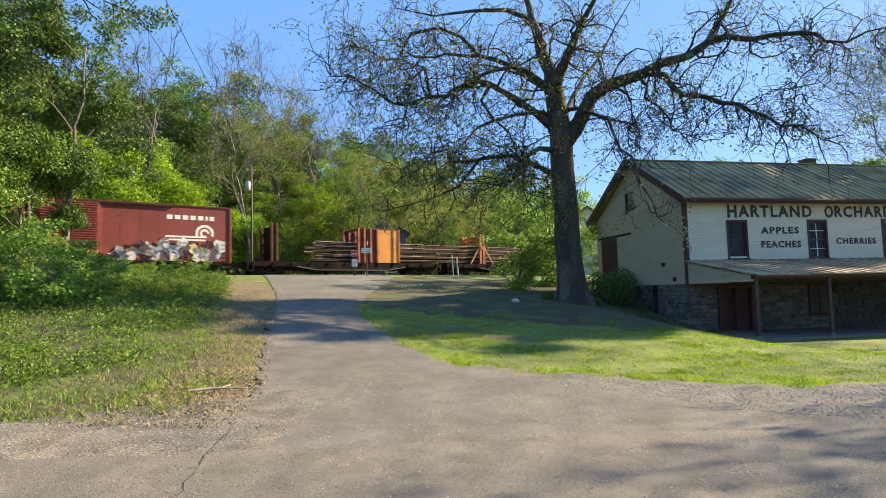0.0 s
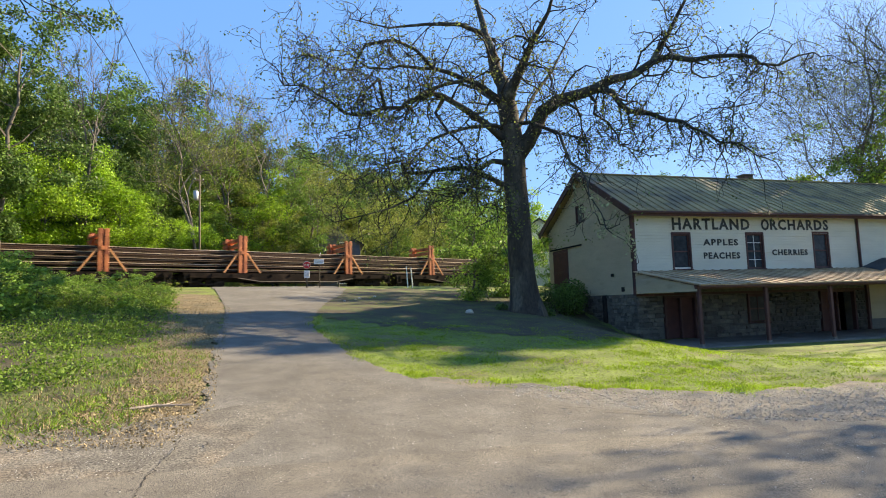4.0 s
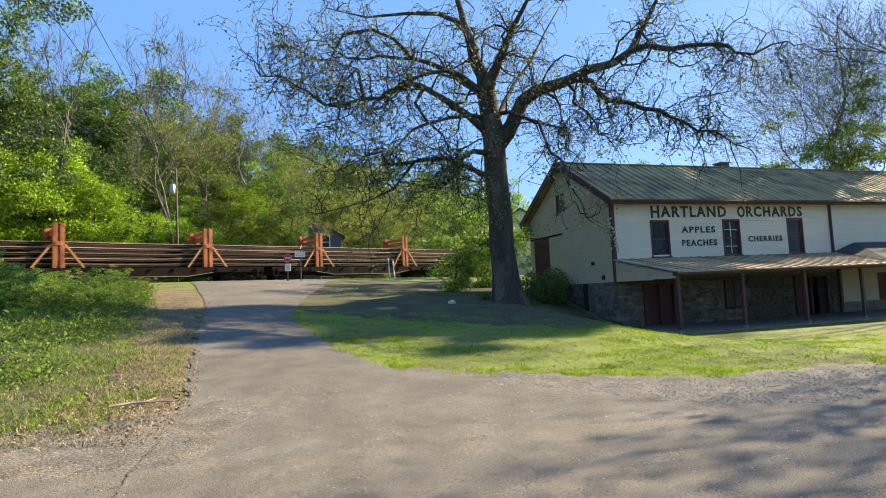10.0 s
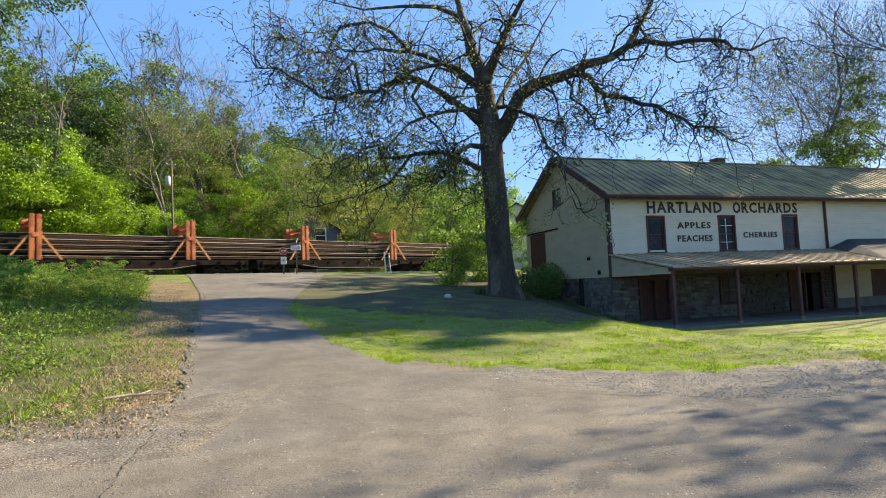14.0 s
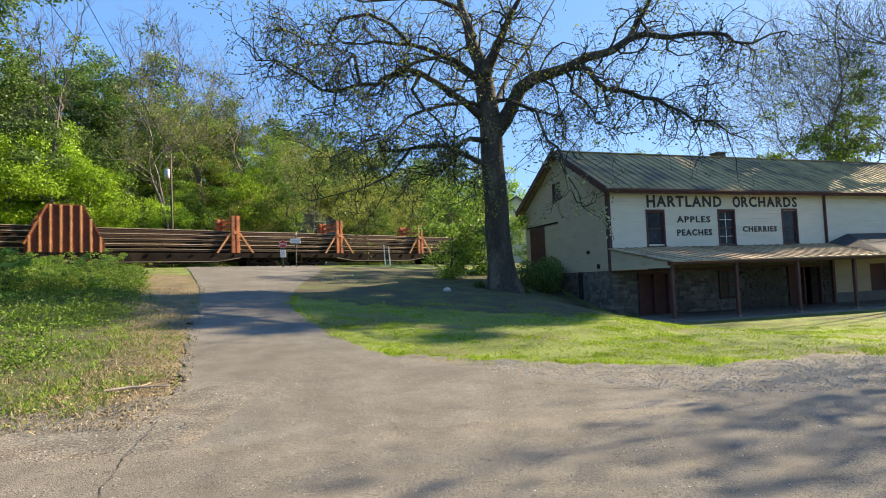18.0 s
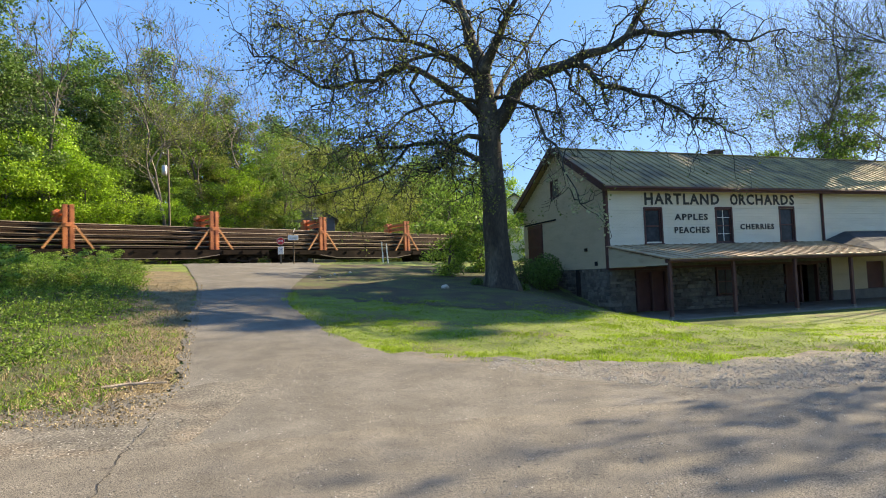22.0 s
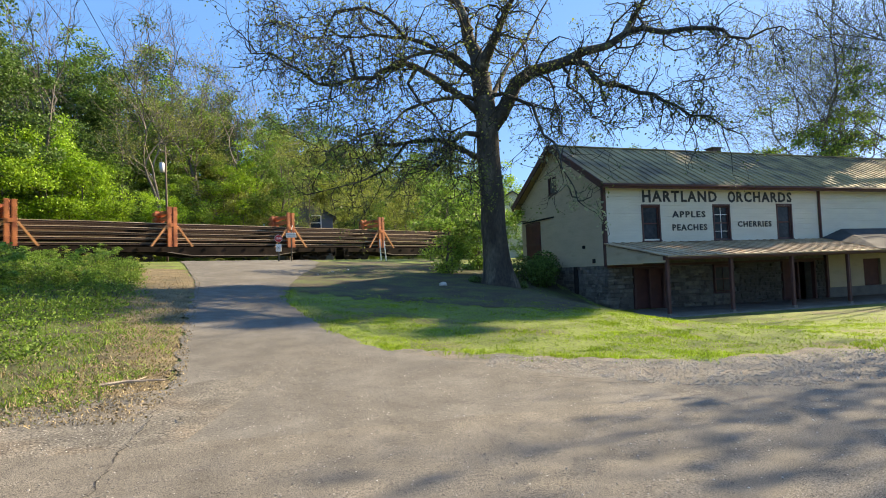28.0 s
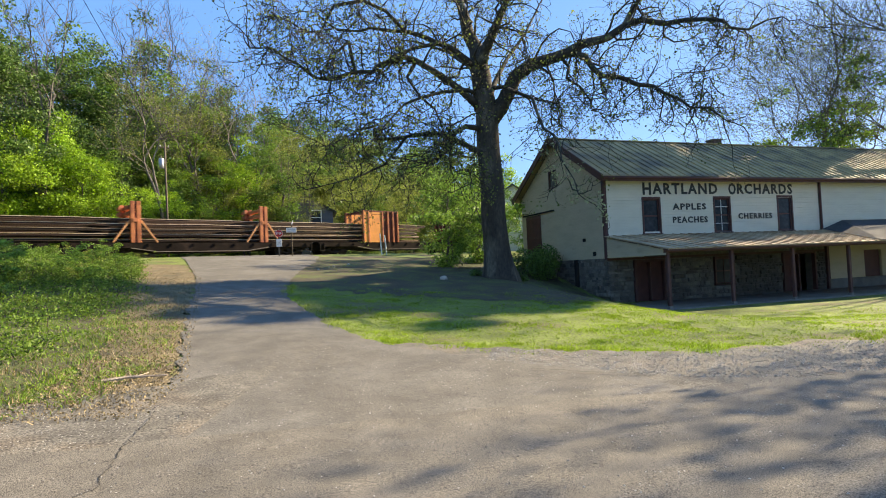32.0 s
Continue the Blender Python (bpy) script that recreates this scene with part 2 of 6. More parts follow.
TWIG = material("dark twig bark", (0.052, 0.044, 0.034), 0.95, spread=0.3, scale=2, fine=10, bump=0)
GREYBARK = material("grey forest bark", (0.115, 0.10, 0.083), 0.95, spread=0.3, scale=0.8, fine=6, bump=0.5, random_part=0.3)
ORANGE = material("orange red steel paint", (0.46, 0.15, 0.06), 0.6, spread=0.2, scale=1.6, fine=20, bump=0.15, second=(0.20, 0.05, 0.028), second_scale=1.4, second_at=(0.45, 0.7), random_part=0.15, world_space=False)
ORANGE_PLY = material("bright orange plate", (0.72, 0.27, 0.06), 0.6, spread=0.12, scale=1.2, fine=18, bump=0.1, second=(0.5, 0.17, 0.05), second_scale=0.8, second_at=(0.5, 0.75), world_space=False)
BRACE = material("sun-faded orange steel paint", (0.58, 0.27, 0.12), 0.6, spread=0.2, scale=1.6, fine=20, bump=0.15, world_space=False)
REDDISH = material("brown red steel paint", (0.12, 0.027, 0.016), 0.7, spread=0.25, scale=1.6, fine=20, bump=0.15, world_space=False)
DARKSTEEL = material("dirty dark steel", (0.03, 0.026, 0.023), 0.8, spec=0.1, metal=0.0, spread=0.35, scale=1.4, fine=18, bump=0.3, world_space=False)
DECKSTEEL = material("grimy brown steel", (0.015, 0.011, 0.009), 0.85, spec=0.08, spread=0.35, scale=1.0, fine=14, bump=0.3, second=(0.026, 0.018, 0.014), world_space=False)
# Rusty rails: body darkened for the shaded gaps, heads brightened as sunlit highlights.
RUSTRAIL = material("rusty new rail steel in painted shade", (0.042, 0.022, 0.015), 0.7, metal=0.15, spread=0.35, scale=0.5, fine=8, bump=0.2, random_part=0.5, stretch=(0.3, 1, 1), second=(0.16, 0.105, 0.07), second_scale=0.6, second_at=(0.55, 0.75), world_space=False)
LIT_RAILHEAD = material("rail head with painted highlight", (0.50, 0.38, 0.27), 0.5, metal=0.2, spread=0.3, scale=0.6, fine=10, bump=0.1, random_part=0.45, stretch=(0.3, 1, 1), world_space=False)
TRACKRAIL = material("worn track rail", (0.30, 0.26, 0.23), 0.4, metal=0.7, spread=0.2, scale=1, fine=20, bump=0.1)
TIE = material("creosoted wood tie", (0.06, 0.048, 0.04), 0.95, spread=0.3, scale=3, fine=30, bump=0.5, random_part=0.3)
BOXRED = material("faded oxide red boxcar paint", (0.24, 0.05, 0.043), 0.6, spread=0.14, scale=0.6, fine=12, bump=0.1, second=(0.19, 0.042, 0.037), second_scale=0.5, second_at=(0.5, 0.75), world_space=False)
WHITEPAINT = material("off-white paint", (0.78, 0.76, 0.72), 0.6, spread=0.08, scale=3, fine=40, bump=0.05)
POLE = material("weathered pole wood", (0.11, 0.088, 0.065), 0.9, spread=0.25, scale=2, fine=30, bump=0.5, stretch=(4, 4, 0.5))
STEEL = material("galvanised steel", (0.42, 0.42, 0.42), 0.45, metal=0.8, spread=0.15, scale=4, fine=40, bump=0.05)
SIGNRED = material("red sign sheeting", (0.5, 0.03, 0.035), 0.5, spread=0.08, scale=5, fine=40, bump=0.02)
DEADWOOD = material("pale dead wood", (0.40, 0.31, 0.22), 0.9, spread=0.3, scale=6, fine=60, bump=0.4)
GREYHOUSE = material("grey house siding", (0.11, 0.115, 0.125), 0.8, spread=0.1, scale=1, fine=20, bump=0.1, stretch=(1, 1, 8))
LANE = material("darker worn lane asphalt", (0.108, 0.097, 0.080), 0.9, spread=0.2, grain=0.7, scale=2.2, fine=80, bump=0.18, speck=((0.055, 0.05, 0.044), 20, 0.66), second=(0.145, 0.134, 0.115), second_scale=0.5, second_at=(0.45, 0.7))
GRASS = leaf_material("sunny lawn grass", (0.21, 0.31, 0.025), 0.45, 0.45)
WEED = leaf_material("weed leaf green", (0.14, 0.235, 0.03), 0.45, 0.4)
STRAW = leaf_material("dry straw", (0.24, 0.185, 0.10), 0.5, 0.2)

# ---- plan ----
TRACK_WAY = Vector((0.7392, 0.6734, 0))
TRACK_OUT = Vector((-0.6734, 0.7392, 0))
TRACK_OFF = 43.7
RAIL_TOP = 3.15
BARN = Vector((7.38, 25.0, 0))
BARN_X, BARN_Y = Vector((0.9518, 0.3067, 0)), Vector((-0.3067, 0.9518, 0))


def soft(w, k=2.0):
    return k * math.log1p(math.exp(min(50.0, w / k)))


def track(s, out=0.0, z=0.0):
    """A place s metres along the track, out metres beyond it."""
    return TRACK_WAY * s + TRACK_OUT * (TRACK_OFF + out) + Vector((0, 0, z))


def ground_z(x, y):
    """Height of the ground: level road, a rise to the railway, a wooded hill behind, a hollow at the barn."""
    u = TRACK_OFF - (x * TRACK_OUT.x + y * TRACK_OUT.y)
    v = x * TRACK_WAY.x + y * TRACK_WAY.y
    z = 0.098 * soft(38.0 - u) if u > -6 else 9.0
    z = min(z, 2.98)
    if u < -6:
        z += min(0.30 * soft(-u - 12, 3), 26) * (1 - 0.62 * step(10, 70, v))
    s = (x - BARN.x) * BARN_X.x + (y - BARN.y) * BARN_X.y
    b = (x - BARN.x) * BARN_Y.x + (y - BARN.y) * BARN_Y.y
    z -= 1.05 * step(-5.5, 1.0, s) * step(7, -1, b) * step(-13, -5, b)
    low = -0.30
    if z < low:
        z = low + (z - low) * 0.12
    near = step(60, 12, abs(x) + abs(y))
    return z + near * 0.03 * noise.noise((x * 0.6, y * 0.6, 0)) * step(5, 11, y)


def spaced(lo, hi, fine_lo, fine_hi, fine, grow=1.16):
    xs = list(np.arange(fine_lo, fine_hi + 1e-6, fine))
    d = fine
    while xs[-1] < hi:
        d *= grow
        xs.append(xs[-1] + d)
    d = fine
    while xs[0] > lo:
        d *= grow
        xs.insert(0, xs[0] - d)
    return xs


def sheet(xs, ys, lift=0.0):
    g = Geo()
    g.v = [(x, y, ground_z(x, y) + lift) for y in ys for x in xs]
    n = len(xs)
    g.f = [(j * n + i, j * n + i + 1, (j + 1) * n + i + 1, (j + 1) * n + i) for j in range(len(ys) - 1) for i in range(n - 1)]
    return g


ground = part("ground", sheet(spaced(-900, 900, -26, 26, 0.5), spaced(-300, 1200, -4, 46, 0.5)), DIRT, None, smooth=True)
tagged(ground, "grassy soil rising to a railway and a wooded hill", "ground", kind="structure")


def ribbon(name, left, right, mat, lift, label, category, rag=0.0, across=14):
    """A strip of ground cover between two smooth edges, each given by a few places."""
    def along(pts, t):
        k = min(int(t * (len(pts) - 1)), len(pts) - 2)
        w = t * (len(pts) - 1) - k
        p = [Vector(pts[max(0, min(len(pts) - 1, k + o))]) for o in (-1, 0, 1, 2)]
        return 0.5 * ((2 * p[1]) + (p[2] - p[0]) * w + (2 * p[0] - 5 * p[1] + 4 * p[2] - p[3]) * w * w + (3 * p[1] - p[0] - 3 * p[2] + p[3]) * w ** 3)
    g, rows = Geo(), 24 * (len(left) - 1)
    for j in range(rows + 1):
        a, b = along(left, j / rows), along(right, j / rows)
        for i in range(across + 1):
            w = i / across
            p = a.lerp(b, w)
            if rag and i in (0, across):
                q = (b - a).normalized() * rag * (noise.noise((p.x * 1.7, p.y * 1.7, 5)) + 0.6 * noise.noise((p.x * 6, p.y * 6, 9)))
                p = p + (q if i == 0 else -q)
            g.v.append((p.x, p.y, ground_z(p.x, p.y) + lift))
    n = across + 1
    g.f = [(j * n + i, j * n + i + 1, (j + 1) * n + i + 1, (j + 1) * n + i) for j in range(rows) for i in range(n - 1)]
    ob = part(name, g, mat, None, smooth=True)
    return tagged(ob, label, category, kind="structure")


ribbon("road", [(-2.6, 1.0), (-3.0, 5.0), (-3.55, 7.4), (-4.5, 9.8), (-5.7, 12.7), (-7.2, 16.5), (-9.2, 21.4), (-11.7, 26.6), (-14.6, 32.4), (-19, 40), (-26, 50), (-36, 60)],
       [(3.2, 1.0), (2.6, 7.2), (0.1, 9.2), (-1.0, 10.0), (-2.2, 11.75), (-3.45, 14.3), (-4.6, 17.0), (-5.5, 20.6), (-6.4, 26.0), (-7.4, 34), (-10, 41), (-24, 54)],
       LANE, 0.028, "worn grey asphalt lane climbing to the crossing", "road", rag=0.16)
ribbon("road_main", [(-60, -16), (-20, -7), (-6, -4), (6, -2.8), (24, -1.0), (70, 6)], [(-60, -3.6), (-20, 0.8), (-3.1, 5.0), (5.5, 7.2), (24, 11.0), (70, 22)], ASPHALT, 0.05, "worn grey asphalt road with a patched surface", "road", rag=0.12, across=30)
ribbon("gravel_apron", [(-30, -2.0), (-14, 1.8), (-7, 3.0), (-2.4, 3.6)], [(-30, 2.5), (-14, 4.3), (-6.5, 5.3), (-2.4, 8.2)], GRAVEL, 0.03, "gravel pull-off beside the road", "gravel", rag=0.3)
ribbon("gravel_shoulder", [(-1.6, 9.4), (0.2, 7.6), (3.0, 6.0), (6.0, 5.6), (24, 9.5), (60, 18)], [(-0.6, 10.2), (0.9, 9.7), (3.6, 9.0), (6.0, 9.6), (24, 14.0), (60, 23)], GRAVEL, 0.025, "gravel shoulder between lawn and road", "gravel", rag=0.35)
ribbon("litter_strip", [(-4.6, 5.6), (-5.1, 8.2), (-6.2, 11), (-8.4, 15.5), (-11.2, 21), (-15.6, 28)], [(-3.2, 5.8), (-3.6, 7.6), (-4.5, 10), (-6.8, 15.5), (-9.2, 21.4), (-12.6, 28)], BARE, 0.018, "dry leaf litter and bare soil beside the lane", "soil", rag=0.45)

# Soil patch whose front edge follows the shadow line; its darkness includes painted shade.
ribbon("bare_soil", [(-6.4, 20.5), (-3.6, 18.8), (-0.6, 17.6), (3.2, 16.8), (6.6, 17.8)], [(-10.0, 36.0), (-5.0, 40.0), (1.0, 38.5), (4.6, 32.5), (7.0, 24.6)], SHADED_SOIL, 0.012, "bare brown soil with thin grass, darkened as shade, under the sycamore", "soil", rag=0.9)

ribbon("bank_soil", [(-17, 4.6), (-22, 9), (-26, 14), (-30, 22), (-33, 29)], [(-4.6, 5.7), (-5.6, 9), (-8.0, 14), (-11.2, 21), (-15.4, 29)], SHADED_SOIL, 0.012, "brown soil and thin grass on the bank", "soil", rag=0.5)

# ---- railway ----
def railway():
    bed = Geo()
    prof = [(-4.2, -0.25), (-2.2, 0.02), (-1.6, 0.16), (1.6, 0.16), (2.2, 0.02), (4.2, -0.3)]
    ss = [s * 4.0 for s in range(-40, 76)]
    for s in ss:
        for o, z in prof:
            p = track(s, o, 2.84 + z)
            bed.v.append(tuple(p))
    n = len(prof)
    bed.f = [(j * n + i, j * n + i + 1, (j + 1) * n + i + 1, (j + 1) * n + i) for j in range(len(ss) - 1) for i in range(n - 1)]
    tagged(part("railway_bed", bed, BALLAST), "grey ballast bed of a single track", "ballast", kind="structure")
    tr = tagged(new("railway_track"), "worn steel rails on wooden ties", "railway track", kind="structure")
    tie = Geo().box(-0.11, 0.11, -1.3, 1.3, 0, 0.1, bevel=0.015).mesh("tie", TIE)
    turn = Matrix.Rotation(math.atan2(TRACK_WAY.y, TRACK_WAY.x), 4, "Z")
    for k in range(150):
        ob = new("tie", tie)
        ob.parent = tr
        ob.matrix_basis = Matrix.Translation(track(-6 + 0.55 * k, 0, RAIL_TOP - 0.26)) @ turn
    for o in (-0.7525, 0.7525):
        g = Geo()
        for w, z0, z1 in ((0.14, 0.0, 0.03), (0.02, 0.03, 0.13), (0.07, 0.13, 0.18)):
            g.beam(track(-160, o, RAIL_TOP - 0.18 + (z0 + z1) / 2), track(300, o, RAIL_TOP - 0.18 + (z0 + z1) / 2), w, z1 - z0)
        part("rail", g, TRACKRAIL, tr)
    g = Geo()
    for o0, o1 in ((-1.9, -0.86), (-0.64, 0.64), (0.86, 1.9)):
        a = Matrix.Translation(track(20, 0, 0)) @ turn
        g.box(-8.5, 6.5, o0, o1, 2.6, RAIL_TOP - 0.01, a, bevel=0.02)
    tagged(part("crossing_panel", g, ASPHALT), "grey panels of the level crossing", "crossing", kind="structure")


railway()

# ---- the barn ----
BARN_POSE = pose(7.38, 25.0, 0, 0, 0, 17.86)
EAVE, RIDGE, DEEP, LONG = 5.38, 7.86, 8.2, 24.0


def clapboards(x0, x1, z0, z1, holes, top=None, pitch=0.128):
    """Overlapping boards on the plane y = 0 facing -y; top(x0, x1, z) trims a course under a gable."""
    g, z = Geo(), z0
    while z < z1 - 0.02:
        zt = min(z + pitch, z1)
        a, b = (x0, x1) if top is None else top(zt)
        if b - a > 0.05:
            cuts = [a]
            for hx0, hx1, hz0, hz1 in sorted(holes):
                if hz0 < z + pitch / 2 < hz1:
                    cuts += [max(a, hx0), min(b, hx1)]
            cuts.append(b)
            for i in range(0, len(cuts), 2):
                p, q = cuts[i], cuts[i + 1]
                if q - p > 0.02:
                    w = random.uniform(-0.002, 0.002)
                    g.add([(p, -0.040 + w, z), (q, -0.040 + w, z), (q, -0.010, zt), (p, -0.010, zt), (p, 0.0, z), (q, 0.0, z)], [(0, 1, 2, 3), (1, 0, 4, 5)])
        z += pitch
    return g


def wall_slab(x0, x1, y0, y1, z0, z1, holes):
    """A wall with openings, as the blocks round them."""
    g = Geo()
    xs = sorted({x0, x1, *[h[0] for h in holes], *[h[1] for h in holes]})
    for a, b in zip(xs, xs[1:]):
        z = z0
        for h in sorted((h for h in holes if h[0] <= a + 1e-6 and h[1] >= b - 1e-6), key=lambda h: h[2]):
            if h[2] > z:
                g.box(a, b, y0, y1, z, h[2])
            z = max(z, h[3])
        if z < z1:
            g.box(a, b, y0, y1, z, z1)
    return g.welded()


def window(house, x0, x1, z0, z1, m=Matrix(), bars=(3, 4), bar_mat=TRIM):
    w = part("window", Geo().box(x0, x1, 0.10, 0.13, z0, z1, m), DARKSTEEL, house)
    fr = Geo()
    for a, b, c, d in ((x0 - 0.09, x0, z0 - 0.02, z1 + 0.1), (x1, x1 + 0.09, z0 - 0.02, z1 + 0.1), (x0, x1, z1, z1 + 0.1)):
        fr.box(a, b, -0.05, 0.1, c, d, m, bevel=0.008)
    mid = (z0 + z1) / 2
    fr.box(x0, x1, 0.02, 0.06, mid - 0.03, mid + 0.03, m)
    for z in (z0, z1 - 0.05):
        fr.box(x0, x1, 0.02, 0.06, z, z + 0.05, m)
    for x in (x0, x1 - 0.05):
        fr.box(x, x + 0.05, 0.02, 0.06, z0 + 0.05, mid - 0.03, m)
        fr.box(x, x + 0.05, 0.02, 0.06, mid + 0.03, z1 - 0.05, m)
    part("window_frame", fr, TRIM, w)
    part("window_sill", Geo().box(x0 - 0.12, x1 + 0.12, -0.09, 0.08, z0 - 0.07, z0 - 0.02, m, bevel=0.01), TRIM, w)
    nx, nz = bars
    for i in range(1, nx):
        x = x0 + (x1 - x0) * i / nx
        part("glazing_bar", Geo().box(x - 0.011, x + 0.011, 0.03, 0.055, z0 + 0.05, z1 - 0.05, m), bar_mat, w)
    for j in range(1, nz):
        if j * 2 != nz:
            z = z0 + (z1 - z0) * j / nz
            part("glazing_bar", Geo().box(x0 + 0.05, x1 - 0.05, 0.031, 0.054, z - 0.011, z + 0.011, m), bar_mat, w)
    for za, zb in ((z0 + 0.05, mid - 0.03), (mid + 0.03, z1 - 0.05)):
        part("pane", Geo().box(x0 + 0.05, x1 - 0.05, 0.06, 0.066, za, zb, m), GLASS_DARK, w)
    return w


def stone_face(parent, x0, x1, z0, z1, m, holes, limit):
    """Coursed rubble stones proud of their mortar."""
    shapes = []
    for k in range(6):
        bm = bmesh.new()
        bmesh.ops.create_cube(bm, size=1)
        bmesh.ops.bevel(bm, geom=bm.edges[:], offset=0.12, segments=1, affect="EDGES")
        for v in bm.verts:
            v.co += Vector([random.uniform(-0.05, 0.05) for _ in range(3)])
        me = bpy.data.meshes.new("stone")
        bm.to_mesh(me)
        bm.free()
        me.materials.append(STONE)
        shapes.append(me)
    z, spots = z0, []
    while z < z1 - 0.05:
        hgt = min(random.uniform(0.10, 0.20), z1 - z)
        x = x0
        while x < x1 - 0.05:
            w = min(random.uniform(0.14, 0.48), x1 - x)
            cx, cz = x + w / 2, z + hgt / 2
            if not any(h[0] - 0.05 < x + w and h[1] + 0.05 > x and h[2] - 0.03 < z + hgt and h[3] + 0.03 > z for h in holes):
                spots.append((cx, m @ Matrix.Translation((cx, 0.0, cz)) @ Matrix.Rotation(random.uniform(-0.07, 0.07), 4, "Y") @ Matrix.Diagonal((w - 0.015, random.uniform(0.08, 0.2), hgt - 0.012, 1)) @ Matrix.Rotation(random.choice((0, math.pi)), 4, "Y")))
            x += w
        z += hgt
    spots.sort(key=lambda s: abs(s[0]))
    for _, q in spots[:limit]:
        ob = new("stone", random.choice(shapes))
        ob.parent = parent
        ob.matrix_basis = q
    rest = Geo()
    for _, q in spots[limit:]:
        me = random.choice(shapes)
        rest.add([q @ v.co for v in me.vertices], [tuple(p.vertices) for p in me.polygons])
    if rest.v:
        tagged(part("rubble", rest, STONE, parent), kind="stuff")


def barn():
    b = thing("barn", "cream clapboard fruit barn on a rubble base with painted sign", "barn", m=BARN_POSE)
    side = Matrix.Rotation(radians(-90), 4, "Z")        # the plane y=0 facing -y becomes x=0 facing -x; its x runs towards the front
    wins = [(2.03, 2.88, 2.80, 4.34), (6.07, 6.94, 2.78, 4.36), (10.03, 10.88, 2.78, 4.40)]
    # upper walls
    part("wall", wall_slab(0.02, LONG - 0.02, 0.0, 0.14, 1.72, EAVE, wins), MORTAR, b)
    part("siding", clapboards(0.08, 1.90, 1.72, EAVE - 0.1, []), WHITE, b)
    part("siding", clapboards(1.90, 12.72, 2.6, EAVE - 0.1, wins), WHITE, b, "white painted boards behind the sign")
    part("siding", clapboards(12.86, LONG, 2.6, EAVE - 0.1, []), WHITE, b)
    gw = [(-4.75, -4.1, 5.55, 6.3)]
    gd = [(-7.55, -5.95, 1.9, 4.28)]
    part("wall", wall_slab(-DEEP + 0.02, -0.14, 0.0, 0.14, 1.72, EAVE, gd), MORTAR, b).matrix_basis = side
    slope = (RIDGE - EAVE) / (DEEP / 2)

    def trim(z):
        c = max(0.0, (z - EAVE) / slope)
        return -DEEP + 0.06 + c, -0.06 - c
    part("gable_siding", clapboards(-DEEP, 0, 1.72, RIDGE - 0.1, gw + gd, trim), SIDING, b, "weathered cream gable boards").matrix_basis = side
    gg = Geo().add([(-DEEP, 0.02, EAVE), (0, 0.02, EAVE), (-DEEP / 2, 0.02, RIDGE), (-DEEP, 0.12, EAVE), (0, 0.12, EAVE), (-DEEP / 2, 0.12, RIDGE)], [(0, 1, 2), (5, 4, 3), (0, 3, 4, 1), (1, 4, 5, 2), (2, 5, 3, 0)])
    part("gable_wall", gg, MORTAR, b).matrix_basis = side
    part("back_wall", Geo().box(0, LONG, DEEP - 0.14, DEEP, -0.9, EAVE), SIDING, b)
    part("end_wall", Geo().box(LONG - 0.14, LONG, 0.14, DEEP - 0.14, -0.4, EAVE + 0.5), SIDING, b)
    eg = Geo().add([(LONG - o, y, z) for o in (0.14, 0.02) for y, z in ((0.0, EAVE), (DEEP, EAVE), (DEEP / 2, RIDGE))], [(0, 2, 1), (3, 4, 5), (0, 1, 4, 3), (1, 2, 5, 4), (2, 0, 3, 5)])
    part("end_gable", eg, SIDING, b)
    # corner boards and downspout
    part("corner_board", Geo().box(-0.05, 0.09, -0.06, 0.02, 1.66, EAVE, bevel=0.01), TRIM, b)
    part("corner_board", Geo().box(-0.06, 0.02, 0.02, 0.13, 1.66, EAVE, bevel=0.01), TRIM, b)
    part("downspout", Geo().tube([(12.79, -0.09, EAVE - 0.05), (12.79, -0.09, 2.75)], [0.055, 0.055], 8), TRIM, b)
    part("eave_board", Geo().box(-0.36, LONG + 0.3, -0.44, -0.40, EAVE - 0.28, EAVE - 0.08, bevel=0.008), TRIM, b)
    part("soffit", Geo().box(-0.34, LONG + 0.28, -0.40, -0.03, EAVE - 0.16, EAVE - 0.12), TRIM, b)
    part("gutter", Geo().tube([(-0.4, -0.49, EAVE - 0.13), (LONG + 0.3, -0.49, EAVE - 0.13)], [0.06, 0.06], 8), TRIM, b)
    for sgn, y in ((1, -0.44), (-1, DEEP + 0.44)):
        rk = Geo().beam((-0.37, y, EAVE - 0.12 - 0.02), (-0.37, DEEP / 2, RIDGE + 0.05), 0.06, 0.30)
        part("rake_board", rk, TRIM, b)
    sl = Geo()
    for y0, y1 in ((-0.42, DEEP / 2), (DEEP + 0.42, DEEP / 2)):
        za, zb = EAVE - 0.06, RIDGE + 0.10
        sl.add([(x, y, z + o) for o in (0, -0.1) for x in (-0.36, LONG + 0.3) for y, z in ((y0, za), (y1, zb))], [(0, 2, 3, 1), (4, 5, 7, 6), (0, 4, 6, 2), (2, 6, 7, 3), (0, 1, 5, 4)])
    roof = part("roof", sl, ROOF, b)
    # standing seam panels
    wide, y0, y1 = 0.455, -0.46, DEEP / 2
    za, zb = EAVE - 0.055, RIDGE + 0.105
    ny, nz = -(zb - za), (y1 - y0)
    ln = math.hypot(ny, nz)
    ny, nz = ny / ln, nz / ln

    def panel_mesh(mat, ya, zaa, yb, zbb, w, seam=0.05):
        g, t = Geo(), 0.012
        dy, dz = yb - ya, zbb - zaa
        k = math.hypot(dy, dz)
        oy, oz = -dz / k, dy / k
        def quad(xa, xb, lo, hi):
            vs = [(x, y + oy * o, z + oz * o) for o in (lo, hi) for x in (xa, xb) for y, z in ((ya, zaa), (yb, zbb))]
